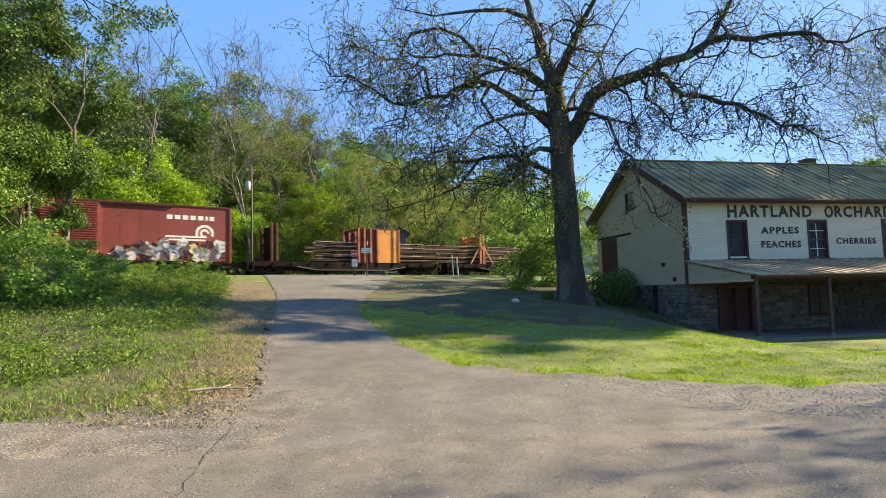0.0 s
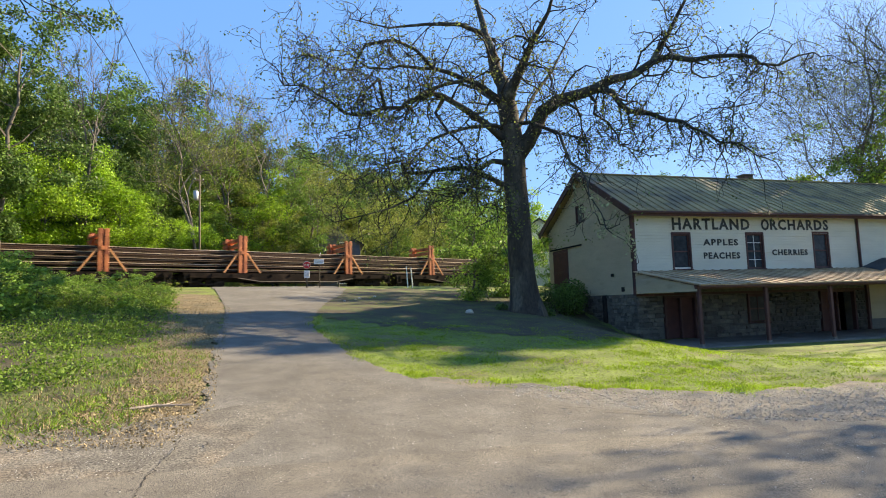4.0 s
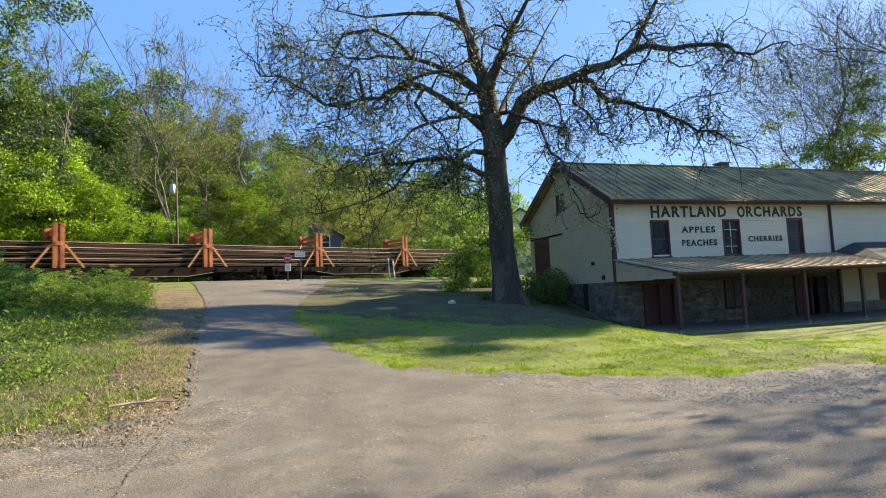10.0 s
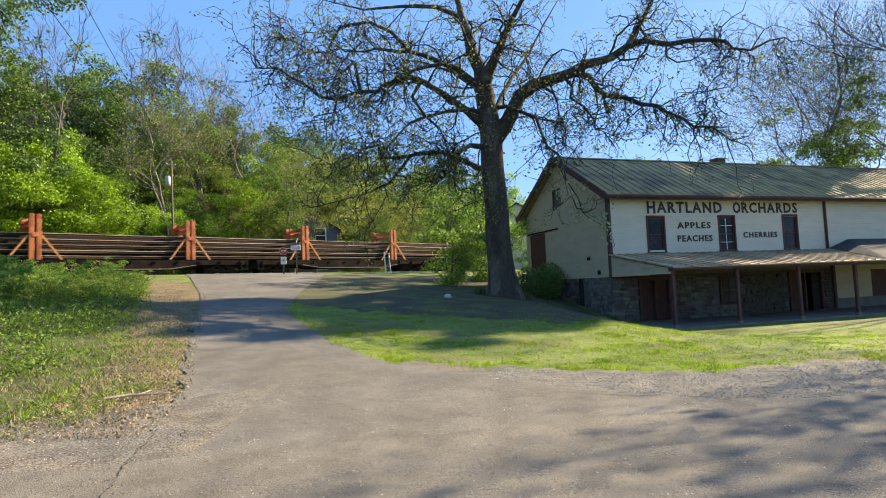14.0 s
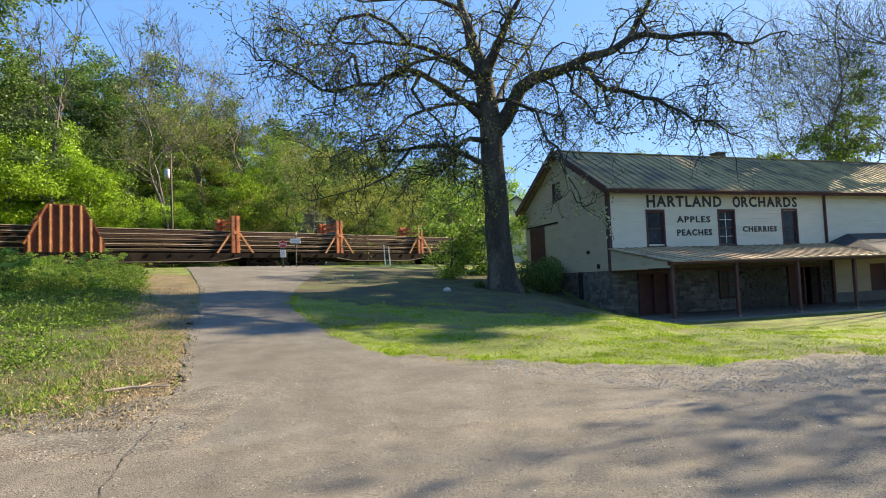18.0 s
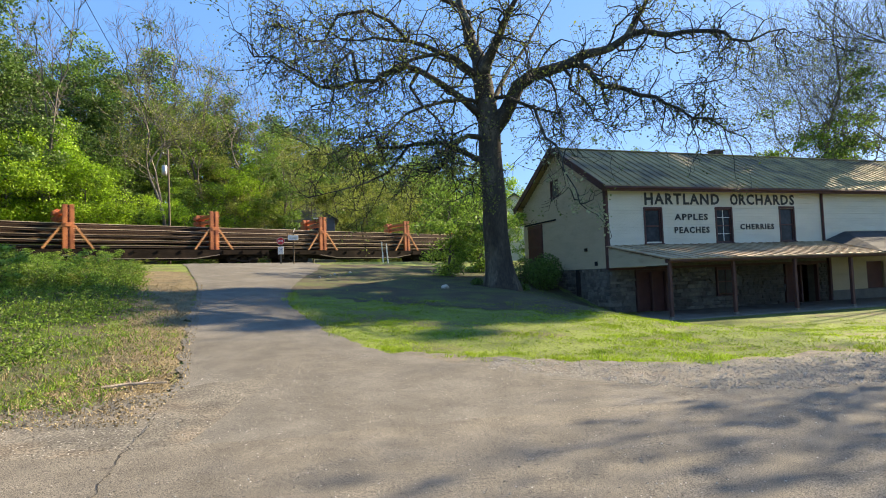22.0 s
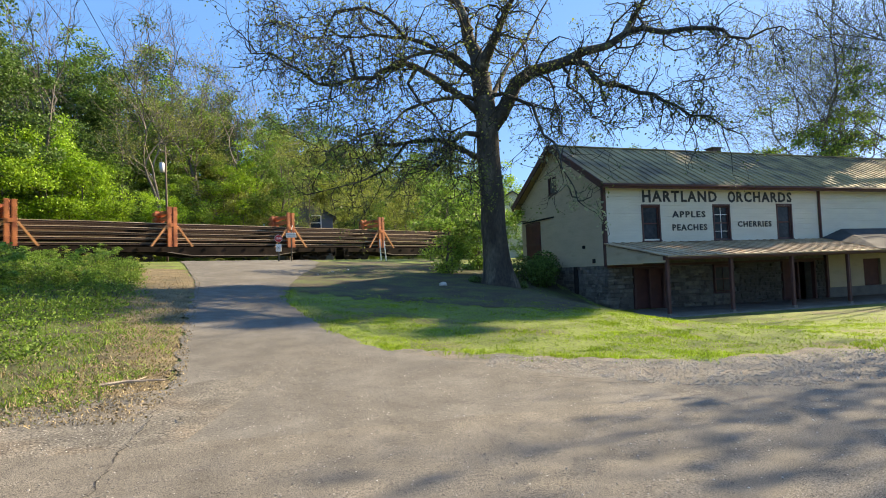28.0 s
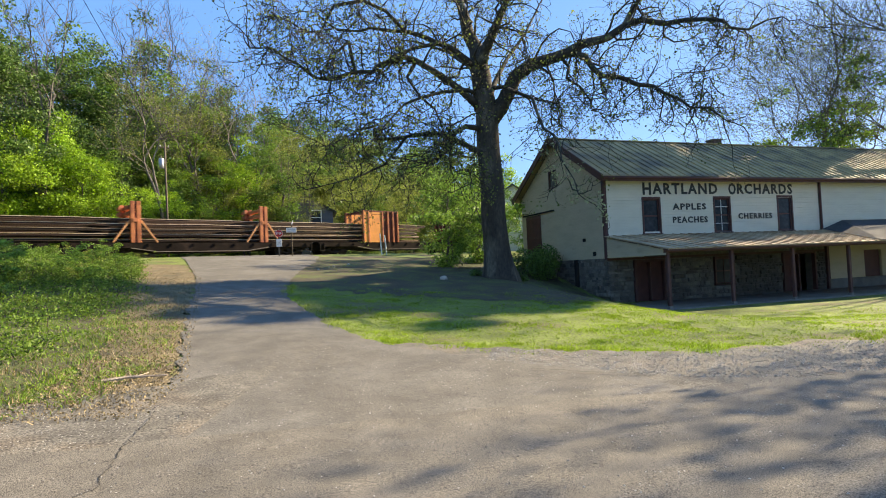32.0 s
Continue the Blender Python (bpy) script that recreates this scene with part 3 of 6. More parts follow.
            g.add(vs, [(0, 1, 3, 2), (4, 6, 7, 5), (0, 2, 6, 4), (1, 5, 7, 3), (0, 4, 5, 1), (2, 3, 7, 6)])
        quad(0.014, w - 0.014, 0.004, t)
        quad(w - 0.014, w + 0.014, 0.004, seam)
        return g.mesh("roof_panel", mat)
    pm = panel_mesh(ROOF, y0, za, y1, zb, wide)
    for k in range(int((LONG + 0.6) / wide)):
        ob = new("roof_panel", pm)
        ob.parent = roof
        ob.location.x = -0.37 + k * wide
    part("ridge_cap", Geo().beam((-0.38, DEEP / 2, RIDGE + 0.13), (LONG + 0.3, DEEP / 2, RIDGE + 0.13), 0.22, 0.05), ROOF, roof)
    ch = part("chimney", Geo().box(10.45, 11.05, 4.3, 4.9, RIDGE - 0.6, RIDGE + 0.44, bevel=0.02), BRICKY, b)
    part("chimney_cap", Geo().box(10.4, 11.1, 4.25, 4.95, RIDGE + 0.44, RIDGE + 0.51, bevel=0.02), CONCRETE, ch)
    for i, w in enumerate(wins):
        window(b, *w, bar_mat=WHITEPAINT if i == 1 else TRIM, bars=(2, 4) if i == 1 else (1, 2))
    window(b, *gw[0], side, bars=(2, 2))
    dr = part("barn_door", Geo().box(-7.6, -5.9, -0.06, 0.02, 1.85, 4.26, side, bevel=0.01), REDWOOD, b, "dark red sliding barn door")
    for z in (1.95, 3.0, 4.1):
        part("batten", Geo().box(-7.58, -5.92, -0.085, -0.06, z, z + 0.12, side), TRIM, dr)
    part("door_rail", Geo().box(-7.9, -4.4, -0.09, -0.03, 4.3, 4.38, side), DARKSTEEL, b)
    # lettering
    for text, x, z, hgt, wide_ in (("HARTLAND", 2.02, 4.53, 0.57, 4.25), ("ORCHARDS", 6.93, 4.53, 0.57, 4.05), ("APPLES", 3.62, 3.83, 0.30, 1.92), ("PEACHES", 3.60, 3.22, 0.30, 2.0), ("CHERRIES", 7.45, 3.36, 0.28, 2.12)):
        if text in ("HARTLAND", "ORCHARDS"):
            big = lettering(text[0], hgt, 0.006, BLACK, "sign_lettering", 0.46)
            ob = part("sign_lettering", big, BLACK, b)
            ob.location = (x, -0.044, z)
            x, wide_ = x + 0.53, wide_ - 0.53
            text, hgt = text[1:], 0.52
            z += 0.03
        ob = part("sign_lettering", lettering(text, hgt, 0.006, BLACK, "sign_lettering", wide_), BLACK, b)
        ob.location = (x, -0.044, z)
    # stone base
    holes = [(1.45, 2.95, -0.4, 1.55), (5.9, 7.0, 0.25, 1.55), (10.2, 12.2, -0.4, 1.6)]
    part("stone_wall", wall_slab(0.1, 13.0, 0.06, 0.5, -0.6, 1.72, holes), MORTAR, b)
    stone_face(b, 0.05, 13.0, -0.45, 1.72, Matrix.Translation((0, 0.05, 0)), holes, 180)
    part("stone_wall", wall_slab(-DEEP, -0.1, 0.06, 0.5, -0.2, 1.72, []), MORTAR, b).matrix_basis = side
    stone_face(b, -4.5, -0.02, 0.0, 1.72, side @ Matrix.Translation((0, 0.05, 0)), [(-2.75, -2.35, 0, 1.5)], 120)
    part("post", Geo().box(-2.7, -2.45, -0.05, 0.1, 0.2, 1.72, side, bevel=0.01), DARKSTEEL, b)
    part("skirt_board", Geo().box(0.0, LONG, -0.04, 0.05, 1.62, 1.72), TRIM, b)
    part("vent_box", Geo().box(-0.98, -0.8, -0.09, -0.01, 1.85, 2.05, side, bevel=0.01), DARKSTEEL, b)
    part("lamp_box", Geo().box(-1.75, -1.6, -0.12, -0.01, 2.55, 2.7, side, bevel=0.02), DARKSTEEL, b)
    # openings under the porch
    d1 = part("door", Geo().box(1.45, 2.95, 0.12, 0.18, -0.3, 1.5), REDWOOD, b, "dark red plank double door")
    fr = Geo()
    for x0, x1, z0, z1 in ((1.36, 1.47, -0.3, 1.6), (2.93, 3.04, -0.3, 1.6), (1.47, 2.93, 1.5, 1.6), (2.17, 2.23, -0.3, 1.5)):
        fr.box(x0, x1, -0.06, 0.14, z0, z1, bevel=0.01)
    part("door_frame", fr, TRIM, d1)
    window(b, 5.95, 6.95, 0.3, 1.5, bars=(2, 2))
    d2 = part("door", Geo().box(10.2, 11.1, 0.12, 0.18, -0.3, 1.55), REDWOOD, b, "dark red door beside a dark opening")
    fr = Geo()
    for x0, x1, z0, z1 in ((10.1, 10.21, -0.3, 1.66), (12.19, 12.3, -0.3, 1.66), (10.21, 12.19, 1.55, 1.66), (11.08, 11.18, -0.3, 1.55)):
        fr.box(x0, x1, -0.06, 0.14, z0, z1, bevel=0.01)
    part("door_frame", fr, TRIM, d2)
    # Dark sheet behind the opening stands in for the unlit inside.
    part("dark_room", Geo().box(11.2, 12.2, 1.2, 1.3, -0.4, 1.6), DARKSTEEL, b)
    # the enclosed end under the porch
    ew = [(15.6, 16.9, -0.3, 1.6)]
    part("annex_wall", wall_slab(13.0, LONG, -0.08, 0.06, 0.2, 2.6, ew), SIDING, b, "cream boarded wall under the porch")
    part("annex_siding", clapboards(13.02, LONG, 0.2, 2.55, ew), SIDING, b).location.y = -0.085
    part("annex_corner", Geo().box(12.95, 13.1, -0.14, 0.1, -0.3, 2.6), TRIM, b)
    part("annex_base", Geo().box(13.05, LONG, -0.16, 0.1, -0.5, 0.2, bevel=0.02), CONCRETE, b)
    part("door", Geo().box(15.65, 16.85, 0.0, 0.05, -0.3, 1.6), REDWOOD, b, "dark red door in the cream wall")
    # porch
    for x in (0.06, 3.1, 6.28, 9.46, 12.6, 15.8, 19):
        po = part("porch_post", Geo().box(x - 0.065, x + 0.065, -3.865, -3.735, -0.28, 1.84, bevel=0.015), TRIM, b)
        part("post_foot", Geo().box(x - 0.09, x + 0.09, -3.89, -3.71, -0.32, -0.2, bevel=0.01), CONCRETE, po)
    part("porch_beam", Geo().box(-0.06, LONG, -3.88, -3.72, 1.82, 1.98, bevel=0.01), TRIM, b)
    part("porch_fascia", Geo().box(-0.1, LONG, -4.04, -4.0, 1.88, 1.99), TRIM, b)
    part("porch_ceiling", Geo().add([(0.0, 0, 2.66), (LONG, 0, 2.66), (LONG, -4.0, 1.93), (0.0, -4.0, 1.93), (0.0, 0, 2.62), (LONG, 0, 2.62), (LONG, -4.0, 1.89), (0.0, -4.0, 1.89)], [(0, 3, 2, 1), (4, 5, 6, 7), (0, 1, 5, 4), (3, 7, 6, 2), (0, 4, 7, 3), (1, 2, 6, 5)]), TRIM, b)
    pr = part("porch_roof", Geo().add([(x, y, z + o) for o in (0, -0.025) for x in (-0.1, 13.4) for y, z in ((-4.06, 1.97), (0, 2.70))], [(0, 2, 3, 1), (4, 5, 7, 6), (0, 4, 6, 2), (0, 1, 5, 4)]), PORCH_TIN, b, "sun-bleached rusty standing seam tin")
    pm2 = panel_mesh(PORCH_TIN, -4.07, 1.975, 0.0, 2.705, 0.455, 0.045)
    for k in range(29):
        ob = new("tin_panel", pm2)
        ob.parent = pr
        ob.location.x = -0.1 + k * 0.455
    hip = Geo().add([(12.9, -0.02, 2.76), (14.3, -0.02, 3.2), (LONG, -0.02, 3.2), (LONG, -4.08, 2.02), (11.1, -4.08, 2.02), (14.3, -0.02, 2.6), (LONG, -0.02, 2.6), (LONG, -4.08, 1.98), (11.1, -4.08, 1.98)], [(0, 4, 1), (1, 4, 3, 2), (4, 8, 7, 3), (2, 3, 7, 6)])
    part("annex_roof", hip, SLATE, b, "dark felt hip roof over the porch end")
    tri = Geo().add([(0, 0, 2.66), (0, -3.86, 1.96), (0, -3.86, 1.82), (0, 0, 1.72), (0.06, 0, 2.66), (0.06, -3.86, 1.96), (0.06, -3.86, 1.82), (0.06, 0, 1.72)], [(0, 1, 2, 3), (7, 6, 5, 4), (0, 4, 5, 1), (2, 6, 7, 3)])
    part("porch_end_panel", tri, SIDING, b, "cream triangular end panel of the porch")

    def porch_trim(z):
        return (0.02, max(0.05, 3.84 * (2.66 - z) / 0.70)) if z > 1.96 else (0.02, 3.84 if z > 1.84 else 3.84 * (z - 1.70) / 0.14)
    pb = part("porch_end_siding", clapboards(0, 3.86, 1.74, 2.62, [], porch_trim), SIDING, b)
    pb.matrix_basis = Matrix.Rotation(radians(-90), 4, "Z")
    part("porch_slab", Geo().box(-0.1, LONG, -3.95, 0.04, -0.6, -0.30, bevel=0.02), CONCRETE, b)
    return b


BRICKY = material("dark chimney brick", (0.13, 0.075, 0.055), 0.9, spread=0.3, scale=6, fine=30, bump=0.5)
barn()

# ---- the rail train ----
DECK = 1.10                                             # deck above the rail's top
TURN = math.degrees(math.atan2(TRACK_WAY.y, TRACK_WAY.x))


def train_pose(t, at):
    """The pose at t seconds of what stands at the track's place 'at' when the clip starts."""
    p = track(at - (13.845 * t + 0.00111 * t * t + 0.000144 * t ** 3), 0, RAIL_TOP)
    return Matrix.Translation(p) @ Matrix.Rotation(radians(TURN), 4, "Z")


MOVING = []


def rides(ob, at):
    ob.matrix_world = train_pose(0, at)
    MOVING.append((ob, at))
    return ob


def wheel_set(parent, x):
    for y in (-0.75, 0.75):
        part("wheel", Geo().disc(Matrix.Translation((x, y, 0.42)), 0.42, 24, 0.12).disc(Matrix.Translation((x, y, 0.42)), 0.16, 14, 0.2), DARKSTEEL, parent)


def truck(parent, x):
    frames = []
    for y in (-1.0, 1.0):
        g = Geo()
        frames.append(g)
        g.box(x - 1.15, x - 0.55, y - 0.07, y + 0.07, 0.36, 0.56, bevel=0.03)
        g.box(x + 0.55, x + 1.15, y - 0.07, y + 0.07, 0.36, 0.56, bevel=0.03)
        g.beam((x - 0.75, y, 0.55), (x - 0.2, y, 0.72), 0.12, 0.14)
        g.beam((x + 0.75, y, 0.55), (x + 0.2, y, 0.72), 0.12, 0.14)
        g.beam((x - 0.75, y, 0.4), (x - 0.2, y, 0.26), 0.12, 0.12)
        g.beam((x + 0.75, y, 0.4), (x + 0.2, y, 0.26), 0.12, 0.12)
        g.box(x - 0.25, x + 0.25, y - 0.09, y + 0.09, 0.2, 0.32, bevel=0.02)
        for k in (-0.15, 0.0, 0.15):
            g.tube([(x + k, y, 0.3), (x + k, y, 0.62)], [0.06, 0.06], 8)
    t = part("truck", Geo().box(x - 0.16, x + 0.16, -0.9, 0.9, 0.55, 0.78, bevel=0.03), DARKSTEEL, parent)
    for g in frames:
        part("side_frame", g, DARKSTEEL, t)
    for k in (-0.85, 0.85):
        wheel_set(t, x + k)


def stand(car, x):
    """A tie-down stand: twin posts on both sides, braces, cross beams."""
    for y in (-1.40, 1.40):
        for k in (-0.19, 0.19):
            part("stand_post", Geo().box(x + k - 0.125, x + k + 0.125, y - 0.10, y + 0.10, DECK, DECK + 2.84, bevel=0.015), ORANGE, car, "orange painted steel post")
        part("post_web", Geo().box(x - 0.12, x + 0.12, y - 0.03, y + 0.03, DECK, DECK + 2.80), REDDISH, car)
        part("gusset_plate", Geo().box(x - 0.17, x + 0.17, y * 1.075 - 0.02, y * 1.075 + 0.02, DECK + 1.42, DECK + 1.68, bevel=0.01), ORANGE, car)
        for k in (-1, 1):
            part("brace", Geo().beam((x + k * 0.36, y, DECK + 1.50), (x + k * 1.38, y, DECK + 0.02), 0.11, 0.11), BRACE, car, "faded orange diagonal brace")
    for z in (0.05, 0.40, 0.75, 1.10, 1.45, 2.02, 2.42):
        part("cross_beam", Geo().box(x - 0.16, x + 0.16, -1.3, 1.3, DECK + z, DECK + z + (0.06 if z < 1.5 else 0.24), bevel=0.01), ORANGE, car)
    for z in (2.02, 2.42):
        part("roller_box", Geo().box(x - 0.5, x - 0.26, 0.9, 1.52, DECK + z - 0.02, DECK + z + 0.27, bevel=0.03), ORANGE, car)


def ramp_stand(car, x, flip):
    """The fixed clamp frame at the middle of the rail string: a ribbed trapezium."""
    for y in (-1.42, 1.42):
        a, b, top = -2.15, 2.15, 3.0
        pl = [(a, 0.02), (b, 0.02), (b, 0.5), (0.95, top), (-0.95, top), (a, 0.5)]
        g = Geo().add([(x + p, y + o, DECK + z) for o in (-0.03, 0.03) for p, z in pl], [tuple(range(6)), tuple(reversed(range(6, 12)))] + [(i, (i + 1) % 6, 6 + (i + 1) % 6, 6 + i) for i in range(6)])
        part("frame_plate", g, REDDISH, car, "brown red steel side plate")
        for k in range(8):
            p = a + 0.25 + k * (b - a - 0.5) / 7
            hgt = 0.5 + (top - 0.5) * min(1.0, (2.15 - abs(p)) / 1.2)
            part("rib", Geo().box(x + p - 0.05, x + p + 0.05, y - 0.12, y + 0.12, DECK, DECK + hgt, bevel=0.01), BRACE, car, "faded orange upright rib")
        part("edge_bar", Geo().beam((x - 2.15, y, DECK + 0.5), (x - 0.95, y, DECK + top), 0.2, 0.1), ORANGE, car)
        part("edge_bar", Geo().beam((x + 2.15, y, DECK + 0.5), (x + 0.95, y, DECK + top), 0.2, 0.1), REDDISH, car)
        part("edge_bar", Geo().beam((x - 0.95, y, DECK + top), (x + 0.95, y, DECK + top), 0.2, 0.1), REDDISH, car)
    for k in (-0.8, 0.0, 0.8):
        part("cross_beam", Geo().box(x + k - 0.1, x + k + 0.1, -1.3, 1.3, DECK + 2.85, DECK + 3.05), REDDISH, car)
        part("clamp_rod", Geo().tube([(x + k, -1.2, DECK + 3.0), (x + k + 0.1, -1.2, DECK + 3.45)], [0.025, 0.025], 6), DARKSTEEL, car)


def end_box(car, x0, way):
    """The guard box at the rail ends: ribbed plates, then a plain bright plate."""
    for y in (-1.42, 1.42):
        part("guard_plate", Geo().box(min(x0, x0 + way * 1.9), max(x0, x0 + way * 1.9), y - 0.03, y + 0.03, DECK, DECK + 2.85), REDDISH, car)
        part("guard_plate", Geo().box(min(x0 + way * 1.95, x0 + way * 3.9), max(x0 + way * 1.95, x0 + way * 3.9), y - 0.07, y + 0.07, DECK, DECK + 2.85, bevel=0.01), ORANGE_PLY, car, "bright orange steel plate")
        for k in (0.08, 0.62, 1.2, 1.85, 3.4, 3.95):
            part("rib", Geo().box(x0 + way * k - 0.07, x0 + way * k + 0.07, y - 0.12, y + 0.12, DECK, DECK + 2.88, bevel=0.01), ORANGE, car)
        part("top_bar", Geo().box(min(x0, x0 + way * 4), max(x0, x0 + way * 4), y - 0.08, y + 0.08, DECK + 2.80, DECK + 2.92), REDDISH, car)
    for k in (0.2, 1.9, 3.8):
        part("cross_beam", Geo().box(x0 + way * k - 0.1, x0 + way * k + 0.1, -1.36, 1.36, DECK + 2.7, DECK + 2.86), REDDISH, car)


def flatcar(at, length, label):
    car = rides(thing("rail_flatcar", label, "flat car", "cars of the rail train"), at)
    h = length / 2 - 0.35
    part("deck", Geo().box(-h, h, -1.35, 1.35, DECK - 0.14, DECK, bevel=0.02), DECKSTEEL, car)
    for y in (-1.42, 1.42):
        pts = [(-h, DECK), (h, DECK), (h, DECK - 0.34), (h - 3.9, DECK - 0.36), (h - 5.6, DECK - 0.62), (-h + 5.6, DECK - 0.62), (-h + 3.9, DECK - 0.36), (-h, DECK - 0.34)]
        g = Geo().add([(p, y + o, z) for o in (-0.06, 0.06) for p, z in pts], [tuple(range(8)), tuple(reversed(range(8, 16)))] + [(i, (i + 1) % 8, 8 + (i + 1) % 8, 8 + i) for i in range(8)])
        part("side_sill", g, DECKSTEEL, car)
        fl = Geo()
        for a, b in zip(pts[3:], pts[4:7]):
            fl.beam((a[0], y, a[1] - 0.012), (b[0], y, b[1] - 0.012), 0.26, 0.05)
        part("lower_flange", fl, DECKGREY, car)
        if y < 0:
            for k in range(int(length / 1.5)):
                x = -h + 0.5 + k * 1.5
                part("stake_pocket", Geo().box(x - 0.06, x + 0.06, y * 1.06 - 0.05, y * 1.06 + 0.05, DECK - 0.22, DECK - 0.04), DECKSTEEL, car)
    part("centre_sill", Geo().box(-h, h, -0.3, 0.3, DECK - 0.6, DECK - 0.14), DARKSTEEL, car)
    for sgn in (-1, 1):
        part("coupler", Geo().box(min(sgn * h, sgn * (h + 0.5)), max(sgn * h, sgn * (h + 0.5)), -0.13, 0.13, 0.72, 0.98, bevel=0.03), DARKSTEEL, car)
        part("air_hose", Geo().tube([(sgn * h, -0.4, 0.9), (sgn * (h + 0.15), -0.45, 0.55), (sgn * (h + 0.33), -0.42, 0.42)], [0.03, 0.03, 0.03], 6), DARKSTEEL, car)
        truck(car, sgn * (h - 1.85))
        part("ladder", Geo().beam((sgn * (h - 0.1), -1.5, DECK - 0.1), (sgn * (h - 0.1), -1.5, 0.35), 0.04, 0.04).beam((sgn * (h - 0.5), -1.5, DECK - 0.1), (sgn * (h - 0.5), -1.5, 0.35), 0.04, 0.04).beam((sgn * (h - 0.1), -1.5, 0.4), (sgn * (h - 0.5), -1.5, 0.4), 0.04, 0.04), DARKSTEEL, car)
    part("brake_gear", Geo().box(-1.0, -0.3, -1.1, -0.7, 0.45, 0.75, bevel=0.05).tube([(0.4, -0.9, 0.62), (1.3, -0.9, 0.62)], [0.2, 0.2], 10), DARKSTEEL, car)
    return car


DECKGREY = material("grey worn steel edge", (0.16, 0.135, 0.115), 0.7, spread=0.3, scale=0.8, fine=14, bump=0.2, world_space=False)
BULKHEAD = material("dark brown steel paint", (0.10, 0.035, 0.022), 0.75, spread=0.25, scale=1.6, fine=20, bump=0.15, world_space=False)
SPACE = 9.14
CAR = "grimy steel flat car with orange tie-down stands"
first = flatcar(30.18 + SPACE, 2 * SPACE, CAR)
for x in (-SPACE / 2, SPACE / 2):
    stand(first, x)
for k in range(1, 11):
    car = copy_thing(first, first.matrix_world)
    rides(car, 30.18 + SPACE + 2 * SPACE * k)
for k in range(11):
    car = copy_thing(first, first.matrix_world)
    rides(car, 272.27 + SPACE + 2 * SPACE * k)
mid = flatcar(241.5, 20.5, "grimy steel flat car with an orange clamp frame")
ramp_stand(mid, 246.65 - 241.5, 1)
stand(mid, 235.83 - 241.5)
mid = flatcar(262.0, 20.5, "grimy steel flat car with an orange clamp frame")
ramp_stand(mid, 256.85 - 262.0, -1)
stand(mid, 267.7 - 262.0)
front = flatcar(21.1, 18.2, "grimy steel flat car with an orange guard box")
end_box(front, 21.45 - 21.1, 1)
for y in (-1.32, 1.32):
    for k in (-0.22, 0.16):
        part("bulkhead_post", Geo().box(14.42 - 21.1 + k, 14.58 - 21.1 + k, y - 0.13, y + 0.13, DECK, DECK + 2.95, bevel=0.02), BULKHEAD, front)
part("bulkhead_plate", Geo().box(14.46 - 21.1, 14.56 - 21.1, -1.18, 1.18, DECK, DECK + 2.75, bevel=0.02), DECKSTEEL, front, "dark brown bulkhead plate")
for z in (0.6, 1.4, 2.2):
    part("bulkhead_rib", Geo().box(14.36 - 21.1, 14.66 - 21.1, -1.16, 1.16, DECK + z, DECK + z + 0.14, bevel=0.02), DECKSTEEL, front)
rear = flatcar(482.4, 18.2, "grimy steel flat car with an orange guard box")
end_box(rear, 482.2 - 482.4, -1)
for y in (-1.3, -0.45, 0.45, 1.3):
    part("bulkhead_post", Geo().box(7.0, 7.3, y - 0.16, y + 0.16, DECK, DECK + 3.0, bevel=0.02), REDDISH, rear)
part("bulkhead_plate", Geo().box(7.3, 7.5, -1.4, 1.4, DECK, DECK + 2.7, bevel=0.02), REDDISH, rear)


def rail_string():
    """The long new rails, tier on tier, over all the cars."""
    load = rides(thing("rail_load", "rusty long steel rails stacked in five tiers", "rails"), 0)
    rng = random.Random(4)
    for tier, z in enumerate((0.13, 0.48, 0.83, 1.18, 1.53)):
        for y in (-1.18, -0.86, -0.54, -0.1, 0.4, 0.9):
            a, b = 18.6 + rng.uniform(-1.2, 1.2), 484.0 + rng.uniform(-2.5, 2.5)
            n = 150
            prof = [(-0.075, 0), (0.075, 0), (0.075, 0.02), (0.012, 0.035), (0.012, 0.125), (0.037, 0.135), (0.037, 0.175), (-0.037, 0.175), (-0.037, 0.135), (-0.012, 0.125), (-0.012, 0.035), (-0.075, 0.02)]
            g, seed = Geo(), rng.uniform(0, 90)
            for i in range(n + 1):
                x = a + (b - a) * i / n
                wy = 0.07 * noise.noise((x * 0.12, seed, 1))
                sag = -0.035 * (1 - math.cos(2 * math.pi * (x - 34.75) / SPACE)) / 2 + 0.02 * noise.noise((x * 0.2, seed, 7))
                g.v += [(x, y + wy + p, DECK + z + sag + q) for p, q in prof]
            m = len(prof)
            g.f = [(i * m + k, i * m + (k + 1) % m, (i + 1) * m + (k + 1) % m, (i + 1) * m + k) for i in range(n) for k in range(m)] + [tuple(range(m)), tuple(n * m + k for k in reversed(range(m)))]
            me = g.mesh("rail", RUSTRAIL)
            me.materials.append(LIT_RAILHEAD)
            # Head faces take the painted highlight colour.
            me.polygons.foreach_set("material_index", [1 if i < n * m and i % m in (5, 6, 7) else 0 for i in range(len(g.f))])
            part("rail", me, RUSTRAIL, load)


rail_string()


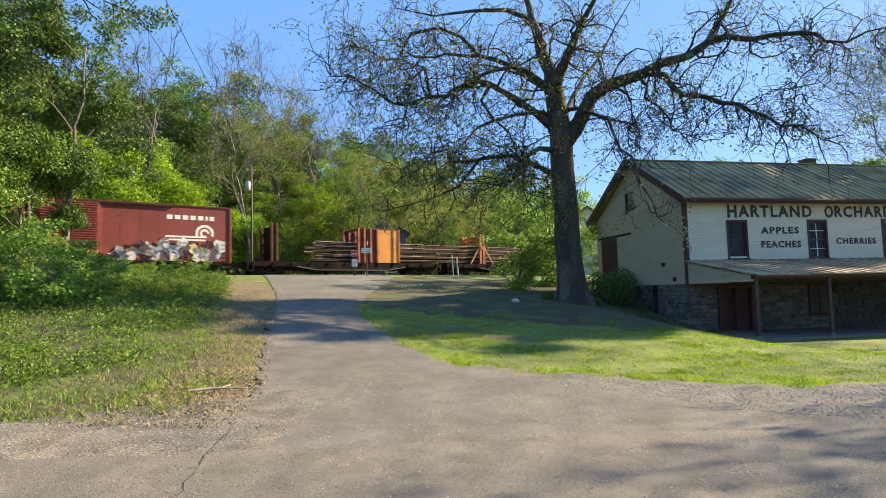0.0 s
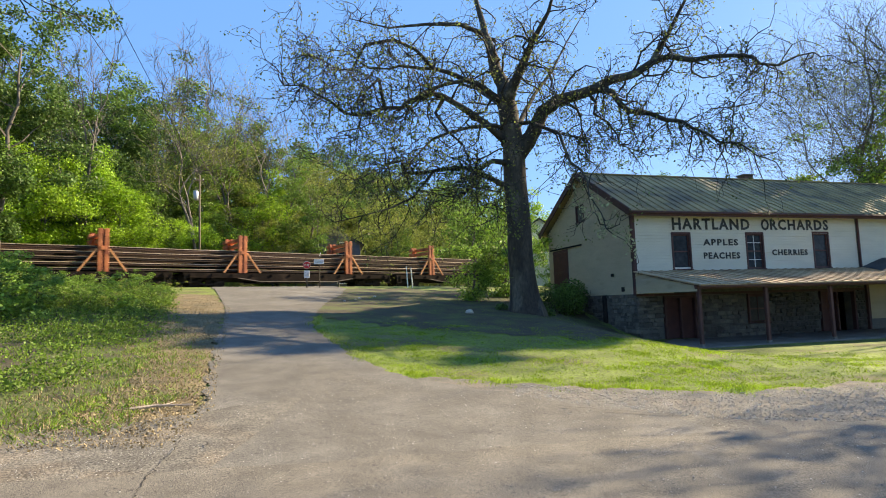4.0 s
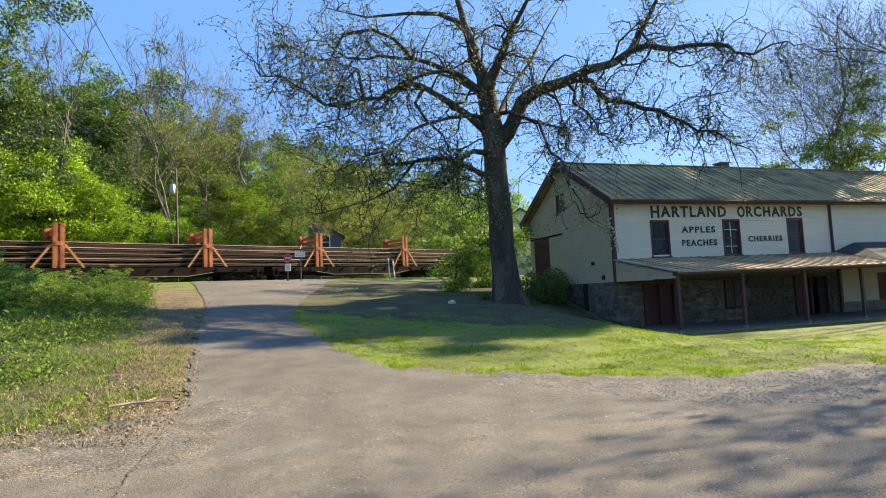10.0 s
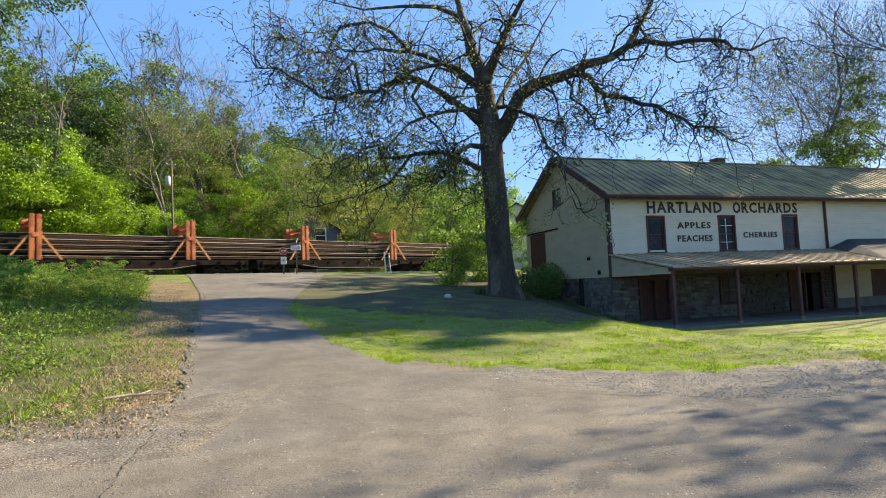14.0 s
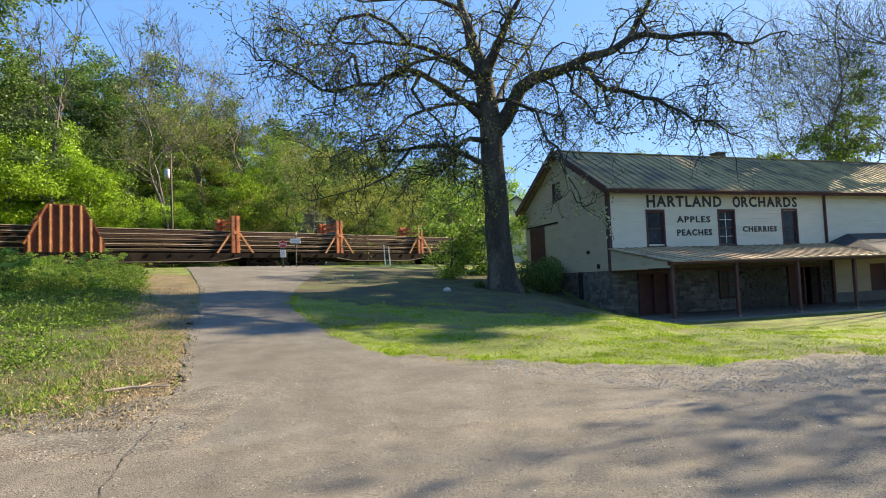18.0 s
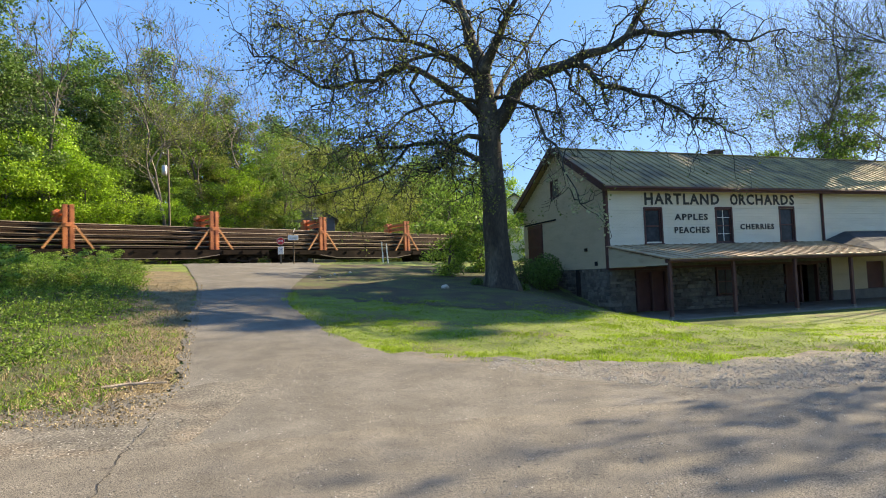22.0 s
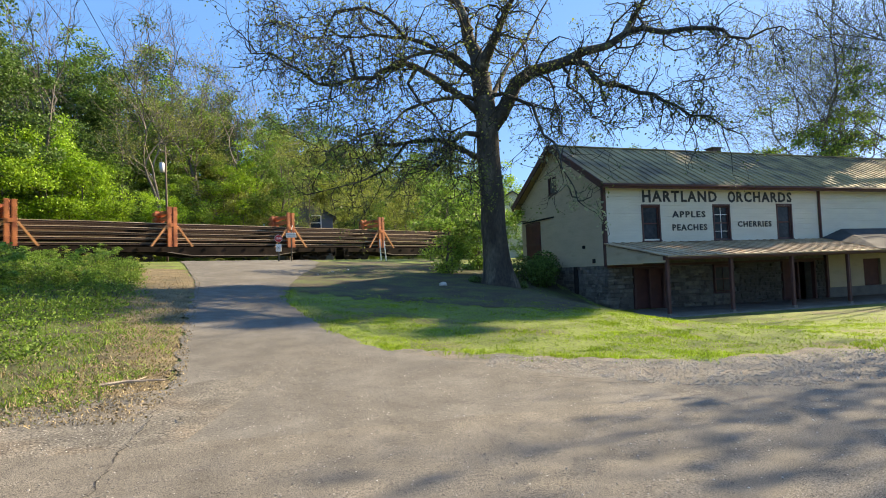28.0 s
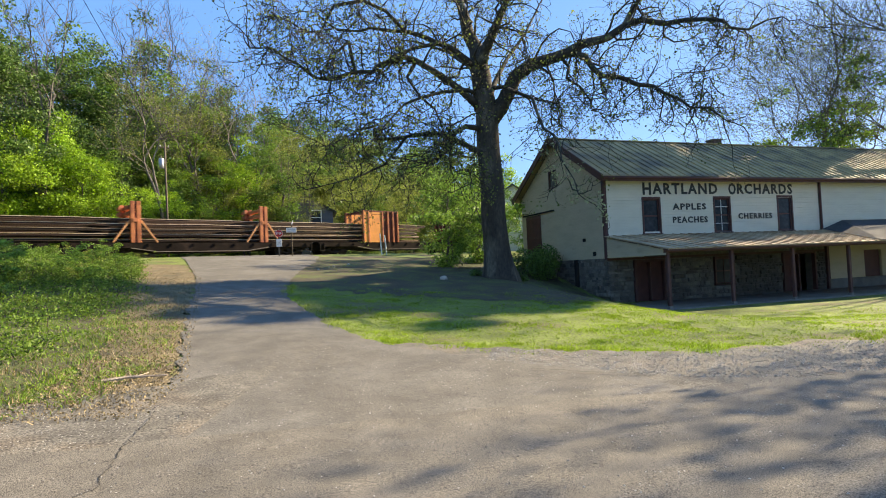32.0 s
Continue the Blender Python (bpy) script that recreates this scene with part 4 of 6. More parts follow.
def boxcar():
    car = rides(thing("boxcar", "faded red steel boxcar with spray paint along its side", "boxcar", "cars of the rail train"), 2.0)
    h, z0, z1 = 9.25, 0.95, 4.92
    part("body", Geo().box(-h, h, -1.45, 1.45, z0, z1, bevel=0.03), BOXRED, car)
    part("roof", Geo().add([(x, y, z) for x in (-h, h) for y, z in ((-1.5, z1 - 0.06), (-1.5, z1 + 0.03), (0, z1 + 0.22), (1.5, z1 + 0.03), (1.5, z1 - 0.06))], [(0, 1, 2, 3, 4), (9, 8, 7, 6, 5), (0, 5, 6, 1), (1, 6, 7, 2), (2, 7, 8, 3), (3, 8, 9, 4), (4, 9, 5, 0)]), REDDISH, car)
    dr = part("door", Geo().box(-2.15, 1.02, -1.54, -1.46, z0 + 0.1, z1 - 0.12, bevel=0.01), BOXRED, car, "ribbed red sliding door")
    for k in range(24):
        z = z0 + 0.22 + k * 0.153
        part("door_rib", Geo().box(-2.1, 0.97, -1.585, -1.54, z, z + 0.075, bevel=0.012), BOXRED, dr)
    part("door_track", Geo().box(-2.3, 5.4, -1.56, -1.46, z1 - 0.17, z1 - 0.07), DARKSTEEL, car)
    part("door_track", Geo().box(-2.3, 5.4, -1.56, -1.46, z0 + 0.02, z0 + 0.1), DARKSTEEL, car)
    part("side_sill", Geo().box(-h, h, -1.49, -1.40, z0 - 0.16, z0 + 0.08), DECKSTEEL, car)
    for x in (-h + 0.05, -2.2, 1.06, h - 0.05):
        part("side_post", Geo().box(x - 0.07, x + 0.07, -1.51, -1.44, z0, z1 - 0.02, bevel=0.01), BOXRED, car)
    seams = Geo()
    for k in range(1, 7):
        x = 1.06 + k * (h - 1.1) / 7
        seams.box(x - 0.006, x + 0.006, -1.454, -1.445, z0 + 0.05, z1 - 0.1)
        x = -2.2 - k * (h - 2.2) / 6.5
        seams.box(x - 0.006, x + 0.006, -1.454, -1.445, z0 + 0.05, z1 - 0.1)
    part("panel_seams", seams, REDDISH, car)
    # name and mark as plain shapes
    for x, w in ((5.0, 0.36), (5.5, 0.36), (6.0, 0.36), (6.5, 0.36), (7.0, 0.36), (7.5, 0.16), (7.78, 0.3)):
        part("white_bar", Geo().box(x, x + w, -1.462, -1.452, z0 + 2.98, z0 + 3.28), WHITEPAINT, car)
    arc = Geo()
    for r0, r1, a0, a1 in ((0.62, 0.44, -20, 200), (0.32, 0.16, 0, 300)):
        for k in range(16):
            q = [radians(a0 + (a1 - a0) * j / 16) for j in (k, k + 1)]
            arc.add([(7.45 + r * math.cos(a), -1.456 - 0.002, z0 + 2.05 + r * math.sin(a)) for a in q for r in (r0, r1)], [(0, 1, 3, 2)])
    part("white_arcs", arc, WHITEPAINT, car)
    rng = random.Random(12)
    hues = [((0.75, 0.75, 0.74), "white"), ((0.42, 0.46, 0.55), "blue grey"), ((0.60, 0.55, 0.48), "buff"), ((0.62, 0.50, 0.22), "yellow"), ((0.30, 0.33, 0.42), "slate"), ((0.68, 0.60, 0.60), "pink grey"), ((0.12, 0.07, 0.08), "dark plum")]
    for i, (c, nm) in enumerate(hues):
        mt = material(nm + " spray paint", c, 0.6, spread=0.2, scale=3, fine=12, bump=0.02, world_space=False)
        for k in range(9):
            cx = -1.9 + 10.4 * (k + rng.random()) / 9
            high = 0.45 + 0.75 * step(0.5, 5.0, cx)
            cz = z0 + 0.1 + high * rng.random()
            w, n = rng.uniform(0.22, 0.6), rng.choice((5, 6, 7, 9))
            hh = rng.uniform(0.25, 0.5) * high
            ring = [(cx + w * math.cos(2 * math.pi * j / n) * rng.uniform(0.45, 1.25), max(z0 + 0.02, min(z0 + 1.75, cz + hh * math.sin(2 * math.pi * j / n) * rng.uniform(0.5, 1.3)))) for j in range(n)]
            y = (-1.458 if cx > 1.3 else -1.589) - 0.0005 * (i * 15 + k)
            if not (0.2 < cx < 1.9):
                part("spray_mark", Geo().add([(p, y, q) for p, q in ring], [tuple(range(n))]), mt, car, nm + " spray paint")
        for k in range(16):
            cx = rng.uniform(1.5, 8.6)
            cz = z0 + rng.uniform(0.08, 0.35 + 1.0 * step(0.5, 5.0, cx))
            a, ln = rng.uniform(0, math.pi), rng.uniform(0.2, 0.7)
            q = (cx + ln * math.cos(a), max(z0 + 0.05, min(z0 + 1.7, cz + ln * math.sin(a))))
            y = -1.47 - 0.0006 * (i * 16 + k)
            part("spray_stroke", Geo().beam((cx, y, cz), (min(q[0], 8.9), y, q[1]), 0.004, rng.uniform(0.03, 0.09), up=(0, 1, 0)), mt, car, nm + " spray paint")
    for x, z in ((4.9, 1.72), (5.1, 1.5)):
        part("white_bar", Geo().box(x, x + 2.4, -1.545, -1.54, z0 + z, z0 + z + 0.12), WHITEPAINT, car)
    for sgn in (-1, 1):
        truck(car, sgn * (h - 2.6))
        part("coupler", Geo().box(min(sgn * h, sgn * (h + 0.6)), max(sgn * h, sgn * (h + 0.6)), -0.13, 0.13, 0.72, 0.98, bevel=0.03), DARKSTEEL, car)
        lad = Geo()
        for k in range(7):
            lad.box(min(sgn * (h - 0.45), sgn * (h - 0.05)), max(sgn * (h - 0.45), sgn * (h - 0.05)), -1.54, -1.51, z0 - 0.3 + k * 0.28, z0 - 0.27 + k * 0.28)
        part("ladder", lad, BOXRED, car)


boxcar()

# ---- trees ----
def quads(name, centres, length, width, mat, rng, droop=0.0, up=0.3):
    """Leaf-shaped quads at random turns; length and width are arrays."""
    n = len(centres)
    c = np.asarray(centres, float)
    a = rng.normal(size=(n, 3))
    a[:, 2] = a[:, 2] * 0.7 - droop
    a /= np.linalg.norm(a, axis=1)[:, None] + 1e-9
    w = rng.normal(size=(n, 3))
    w[:, 2] *= 1 - up
    b = np.cross(a, w)
    b /= np.linalg.norm(b, axis=1)[:, None] + 1e-9
    a, b = a * np.asarray(length)[:, None], b * np.asarray(width)[:, None]
    v = np.stack([c, c + a * 0.5 + b * 0.5, c + a, c + a * 0.5 - b * 0.5], 1).reshape(-1, 3)
    me = bpy.data.meshes.new(name)
    me.vertices.add(4 * n)
    me.vertices.foreach_set("co", v.astype(np.float32).ravel())
    me.loops.add(4 * n)
    me.loops.foreach_set("vertex_index", np.arange(4 * n, dtype=np.int32))
    me.polygons.add(n)
    me.polygons.foreach_set("loop_start", np.arange(0, 4 * n, 4, dtype=np.int32))
    me.polygons.foreach_set("loop_total", np.full(n, 4, dtype=np.int32))
    me.materials.append(mat)
    me.update(calc_edges=True)
    return me


def inside(x, y, poly):
    hit = False
    for (x0, y0), (x1, y1) in zip(poly, poly[1:] + poly[:1]):
        if (y0 > y) != (y1 > y) and x < (x1 - x0) * (y - y0) / (y1 - y0) + x0:
            hit = not hit
    return hit


def wander(rng, p, way, length, bend=0.35, rise=0.0, steps=5):
    """A crooked line from p along way."""
    pts, d = [Vector(p)], Vector(way).normalized()
    for _ in range(steps):
        d = (d + Vector([rng.gauss(0, bend) for _ in range(3)]) + Vector((0, 0, rise))).normalized()
        pts.append(pts[-1] + d * length / steps)
    return pts


# Sunlight on the hanging sprays is put into this paler leaf colour.
SUNLIT_LEAF = leaf_material("sycamore leaves paled as sunlit", (0.42, 0.43, 0.24), 0.4, 0.5)
SYC_LEAF = leaf_material("young sycamore leaves", (0.17, 0.215, 0.055), 0.5, 0.5)


def sycamore(x, y):
    """The great tree: thick trunk, hand-set boughs, crooked drooping branches, sparse young leaves."""
    tree = thing("sycamore_tree", "huge old sycamore with crooked limbs and sparse young leaves", "tree", m=pose(x, y, 1.0))
    rng = random.Random(21)
    nrng = np.random.default_rng(21)
    boughs, twigs, leaves = [], Geo(), []

    def bough(r, *pts):
        boughs.append((r, [Vector(p) for p in pts]))

    bough(0.8, (-0.1, 0.0, -0.2), (-0.2, 0.0, 1.0), (-0.3, 0.0, 2.5), (-0.3, 0.0, 4.0), (-0.4, 0.0, 5.8), (-0.4, 0.0, 6.7), (-0.4, 0.0, 7.5), (-0.5, 0.0, 8.4))
    bough(0.50, (-0.45, 0.0, 7.6), (-0.6, 0.2, 9.5), (-0.7, 0.5, 10.5), (-1.0, 0.7, 11.4), (-1.2, 0.9, 12.5), (-1.4, 1.1, 13.3), (-1.7, 1.4, 14.8), (-2.2, 1.6, 16.7))
    bough(0.3, (-0.6, 0.0, 9.4), (-0.4, -0.4, 10.1), (-0.0, -0.8, 10.8), (0.3, -1.2, 11.3), (0.6, -1.6, 11.8), (1.1, -2.0, 12.6), (1.5, -2.4, 13.8))
    bough(0.4, (-0.3, 0.0, 7.0), (0.2, -0.1, 7.6), (0.6, -0.2, 8.2), (1.0, -0.2, 9.0), (1.6, -0.3, 9.4), (2.5, -0.4, 9.6), (3.3, -0.5, 9.8), (4.1, -0.5, 10.2), (5.0, -0.6, 10.4), (5.7, -0.7, 10.8), (6.0, -0.8, 11.3), (6.3, -0.8, 11.8), (6.9, -0.9, 12.9), (7.5, -1.0, 14.0))
    bough(0.15, (5.7, -0.7, 10.8), (6.3, -1.2, 10.8), (7.0, -1.7, 10.4), (7.7, -2.2, 10.3), (8.3, -2.7, 10.1), (8.7, -3.2, 9.8), (8.7, -3.7, 9.3), (9.1, -4.2, 9.0), (9.5, -4.7, 9.1), (9.8, -5.2, 9.0))
    bough(0.15, (3.2, -0.4, 9.8), (3.9, -0.8, 9.5), (4.1, -1.1, 8.9), (4.4, -1.4, 8.4), (5.1, -1.7, 8.2), (5.7, -2.0, 7.8), (6.2, -2.3, 7.6), (6.5, -2.6, 7.2), (6.9, -2.9, 6.9), (7.2, -3.3, 6.4), (7.7, -3.6, 6.3), (8.0, -3.9, 5.9), (8.1, -4.2, 5.6))
    bough(0.05, (7.2, -3.3, 6.4), (7.1, -3.4, 6.1), (7.2, -3.6, 5.6))
    bough(0.04, (7.2, -3.3, 6.4), (7.5, -3.5, 6.6), (7.5, -3.8, 7.2), (7.5, -4.0, 7.7))
    bough(0.08, (2.9, -0.4, 9.7), (3.2, -0.7, 9.1), (3.0, -1.0, 8.5), (3.5, -1.3, 8.0), (3.8, -1.5, 7.4), (3.8, -1.8, 6.9), (4.4, -2.1, 6.5), (4.8, -2.4, 6.2))
    bough(0.07, (1.8, -0.3, 9.4), (2.4, -0.5, 8.9), (2.5, -0.7, 8.5), (2.5, -0.8, 7.8), (2.2, -1.0, 7.0), (2.5, -1.2, 6.5))
    bough(0.1, (-0.2, 0.0, 8.5), (0.3, -0.5, 8.4), (1.0, -1.0, 7.9), (1.4, -1.6, 7.5), (1.5, -2.1, 6.7), (1.6, -2.6, 6.0), (1.9, -3.1, 5.6), (2.0, -3.6, 5.0), (1.9, -4.2, 4.4), (2.2, -4.7, 3.6), (2.2, -5.2, 3.0))
    bough(0.06, (0.1, -1.2, 10.8), (0.5, -1.4, 10.6), (1.0, -1.7, 10.3), (1.1, -1.9, 9.7), (1.1, -2.2, 8.8))
    bough(0.17, (-0.7, 0.1, 9.5), (-1.3, -0.1, 9.9), (-1.8, -0.2, 10.3), (-2.4, -0.4, 10.5), (-3.2, -0.6, 10.8), (-3.8, -0.8, 10.9), (-4.4, -0.9, 10.9), (-5.3, -1.1, 11.0), (-5.7, -1.3, 10.8), (-6.6, -1.4, 10.8), (-7.2, -1.6, 11.2))
    bough(0.1, (-2.3, -0.4, 10.5), (-3.2, -0.8, 10.2), (-3.9, -1.1, 9.9), (-4.3, -1.5, 9.6), (-4.7, -1.9, 9.0), (-5.1, -2.2, 8.4), (-5.5, -2.6, 8.0))
    bough(0.19, (-0.7, 0.0, 7.7), (-1.0, -0.3, 7.9), (-1.5, -0.6, 8.3), (-2.1, -0.8, 8.7), (-2.8, -1.1, 9.1), (-3.4, -1.4, 9.4), (-3.9, -1.6, 9.5), (-4.4, -1.9, 9.2), (-5.0, -2.2, 8.9), (-5.1, -2.5, 8.6), (-5.8, -2.8, 8.5), (-6.8, -3.0, 8.2), (-7.3, -3.3, 8.2), (-7.8, -3.6, 8.6), (-8.3, -3.9, 8.8), (-8.7, -4.1, 9.1), (-9.4, -4.4, 9.0))
    bough(0.08, (-5.8, -2.6, 8.5), (-6.0, -2.7, 9.8), (-6.2, -2.9, 9.5), (-6.5, -3.0, 9.2), (-6.6, -3.1, 8.6), (-6.7, -3.3, 7.7), (-6.8, -3.4, 7.1))
    bough(0.11, (-0.8, 0.0, 8.3), (-1.2, -0.6, 8.3), (-2.3, -1.1, 8.1), (-3.3, -1.7, 7.7), (-3.9, -2.3, 7.3), (-4.4, -2.9, 6.6), (-4.9, -3.4, 5.9), (-5.0, -4.0, 5.5))
    bough(0.09, (-3.4, -1.2, 9.4), (-3.8, -1.4, 8.7), (-3.3, -1.6, 7.8), (-2.7, -1.8, 7.2), (-2.5, -2.0, 6.6), (-2.3, -2.2, 5.9))
    bough(0.15, (-0.6, 0.0, 6.6), (-0.9, -0.3, 6.7), (-1.4, -0.6, 6.7), (-1.8, -1.0, 6.4), (-2.1, -1.3, 6.0), (-2.4, -1.6, 5.4), (-2.8, -1.9, 4.9), (-3.4, -2.3, 4.9), (-3.9, -2.6, 5.0))
    bough(0.15, (-0.5, 0.0, 5.5), (-0.8, -0.4, 5.6), (-1.5, -0.8, 5.9), (-2.1, -1.2, 6.1), (-2.6, -1.6, 6.2), (-3.4, -2.0, 6.1), (-4.3, -2.4, 5.9), (-5.1, -2.8, 5.8), (-5.1, -3.2, 6.2), (-5.7, -3.6, 6.0), (-5.9, -4.0, 5.7), (-6.5, -4.4, 5.3))
    bough(0.07, (-3.9, -1.8, 6.1), (-4.8, -2.2, 4.9), (-5.7, -2.7, 4.4), (-6.7, -3.1, 4.1), (-7.7, -3.6, 3.8))
    bough(0.06, (-2.0, -1.2, 5.9), (-2.2, -1.6, 5.1), (-2.0, -2.0, 4.5), (-1.6, -2.4, 4.5), (-1.2, -2.8, 4.2))
    bough(0.09, (-3.8, -1.0, 10.8), (-4.6, -1.3, 11.6), (-5.5, -1.5, 12.0), (-6.7, -1.8, 11.7), (-6.8, -2.1, 11.3), (-7.2, -2.3, 10.4), (-7.7, -2.6, 10.3), (-8.3, -2.9, 10.6), (-8.8, -3.1, 10.7), (-8.8, -3.4, 11.4))
    bough(0.16, (-0.4, 0.0, 7.8), (0.2, 1.2, 9.2), (1.0, 2.6, 10.8), (2.2, 4.0, 12.6), (3.2, 5.2, 14.6), (4.5, 6.4, 16.8))
    bough(0.16, (-0.6, 0.1, 8.6), (-0.9, 1.4, 10.0), (-1.9, 3.0, 11.4), (-3.4, 4.6, 12.6), (-5.0, 6.0, 13.4))
    bough(0.14, (-1.4, 1.1, 13.3), (-2.6, 0.6, 13.6), (-4.2, 0.0, 13.4), (-5.8, -0.8, 12.9), (-7.4, -1.6, 13.0))
    seconds = []
    for k, (r, pts) in enumerate(boughs):
        fine = []
        for i in range(len(pts) - 1):
            for j in range(4):
                q = pts[i].lerp(pts[i + 1], j / 4)
                s = 0.12 * min(1, r)
                fine.append(q + (Vector((noise.noise(q * 0.8), noise.noise(q * 0.8 + Vector((9, 0, 0))), noise.noise(q * 0.8 + Vector((0, 9, 0))))) * s * 1.6 if k else Vector()))
        fine.append(pts[-1])
        n = len(fine)
        if k == 0:
            rad = [0.50 + 0.32 * math.exp(-max(0, p.z) * 1.6) + 0.06 * max(0, 1 - p.z / 7) - 0.04 * step(6.5, 8.4, p.z) for p in fine]
            g = Geo().tube([fine[0] - Vector((0, 0, 0.4))] + fine, [rad[0] * 1.25] + rad, 24)
            vs = []
            for vx, vy, vz in g.v:
                a = math.atan2(vy, vx)
                f = 1 + (0.10 * math.exp(-max(0, vz) * 0.8)) * math.sin(5 * a + 0.7) + 0.035 * noise.noise((vx * 2, vy * 2, vz * 0.8))
                vs.append((vx * f, vy * f, vz))
            g.v = vs
            part("trunk", g, BARK, tree, "dark grey furrowed trunk", smooth=True)
        else:
            rad = [max(0.02, r * (1 - 0.86 * (i / (n - 1)) ** 0.8)) * (1 + 0.1 * noise.noise((i * 0.9, k, 0))) for i in range(n)]
            part("limb", Geo().tube(fine, rad, 10), LIMB_BARK, tree, "crooked mossy limb", smooth=True)
            for i in range(3, n):
                for _ in range(2 if i > n * 0.4 else 1):
                    if rng.random() < (0.40 if fine[i].x < 0.8 or fine[i].z > 6.2 else 0.15):
                        t = (fine[min(n - 1, i + 1)] - fine[i - 1]).normalized()
                        side = Vector([rng.gauss(0, 1) for _ in range(3)])
                        side = (side - t * side.dot(t)).normalized()
                        fall = -0.75 if fine[i].x > 6 else 0.1
                        seconds.append((fine[i], (t * rng.uniform(0.2, 0.9) + side + Vector((0, 0, fall))).normalized(), rng.uniform(1.0, 3.8) * (1 - 0.25 * i / n), min(0.06, max(0.026, rad[i] * 0.42))))
            seconds.append((fine[-1], (fine[-1] - fine[-2]).normalized(), 2.2, rad[-1]))
    # large young leaves, paled as if sunlit, on the sprays that hang before the gable
    sprays = []
    for a in (Vector((1.9, -3.4, 5.2)), Vector((2.0, -4.4, 4.2)), Vector((2.2, -4.9, 3.2)), Vector((1.5, -3.4, 4.4)), Vector((2.6, -4.6, 3.6)), Vector((1.2, -3.0, 5.4)), Vector((2.9, -5.0, 3.0))):
        q = wander(rng, a, (rng.gauss(0, 0.5), rng.gauss(0, 0.3), -1), rng.uniform(0.8, 1.5), 0.3, -0.1, 5)
        twigs.tube(q, [0.010, 0.009, 0.008, 0.006, 0.005, 0.004], 3, cap=False)
        sprays += [p + Vector([rng.gauss(0, 0.11) for _ in range(3)]) for p in q for _ in range(9)]
    branches = Geo()
    for p, d, ln, r in seconds:
        q = wander(rng, p, d, ln, 0.5, rng.choice((-0.16, -0.06, 0.06)), 6)
        branches.tube(q, [r * (1 - 0.8 * i / 6) for i in range(7)], 5, cap=False)
        for i in range(1, 7):
            for _ in range(2):
                if rng.random() < (0.62 if q[i].x < 0.8 or q[i].z > 6.2 else 0.12):
                    dd = Vector([rng.gauss(0, 1) for _ in range(3)]) + (q[i] - q[i - 1]).normalized() * 0.8
                    tl = rng.uniform(0.5, 1.7)
                    tw = wander(rng, q[i], dd, tl, 0.5, rng.choice((-0.30, -0.2, -0.1, 0.1)), 4)
                    twigs.tube(tw, [0.014, 0.012, 0.010, 0.008, 0.005], 3, cap=False)
                    if rng.random() < 0.5:
                        t2 = wander(rng, tw[2], Vector([rng.gauss(0, 1) for _ in range(3)]), tl * 0.6, 0.4, -0.15, 3)
                        twigs.tube(t2, [0.009, 0.008, 0.006, 0.005], 3, cap=False)
                        leaves.append(t2[-1])
                    leaves.extend((tw[-1], tw[3]))
    tagged(part("branchwork", branches, TWIG, tree, "crooked branching", smooth=True), kind="stuff")
    tagged(part("twigwork", twigs, TWIG, tree, "fine drooping twigs"), kind="stuff")
    c = np.repeat(np.array([tuple(p) for p in leaves]), 4, 0)
    c = c[nrng.random(len(c)) < np.where((c[:, 2] < 7.5) & (c[:, 0] < -1), 0.9, 0.6)]
    c = c + nrng.normal(scale=0.13, size=c.shape)
    L = nrng.uniform(0.055, 0.13, len(c))
    pale = np.array([tuple(p) for p in sprays])
    wide = nrng.uniform(0.08, 0.17, len(pale))
    tagged(part("leaf_sprays", quads("leaf_sprays", pale, wide, wide * 0.6, SUNLIT_LEAF, nrng, 0.4), SUNLIT_LEAF, tree, "hanging sprays of new leaves paled as sunlit"), kind="stuff")
    tagged(part("foliage", quads("leaves", c, L, L * 0.75, SYC_LEAF, nrng, 0.4), SYC_LEAF, tree, "sparse small young leaves"), kind="stuff")
    return tree


sycamore(2.75, 25.0)

GREENS = [leaf_material("deep spring green leaves", (0.085, 0.155, 0.032), 0.5, 0.32), leaf_material("bright yellow-green leaves", (0.22, 0.365, 0.03), 0.4, 0.42), leaf_material("mid green leaves", (0.145, 0.25, 0.04), 0.5, 0.4), leaf_material("olive young leaves", (0.22, 0.265, 0.055), 0.5, 0.42), leaf_material("bush green leaves", (0.15, 0.26, 0.04), 0.5, 0.42)]


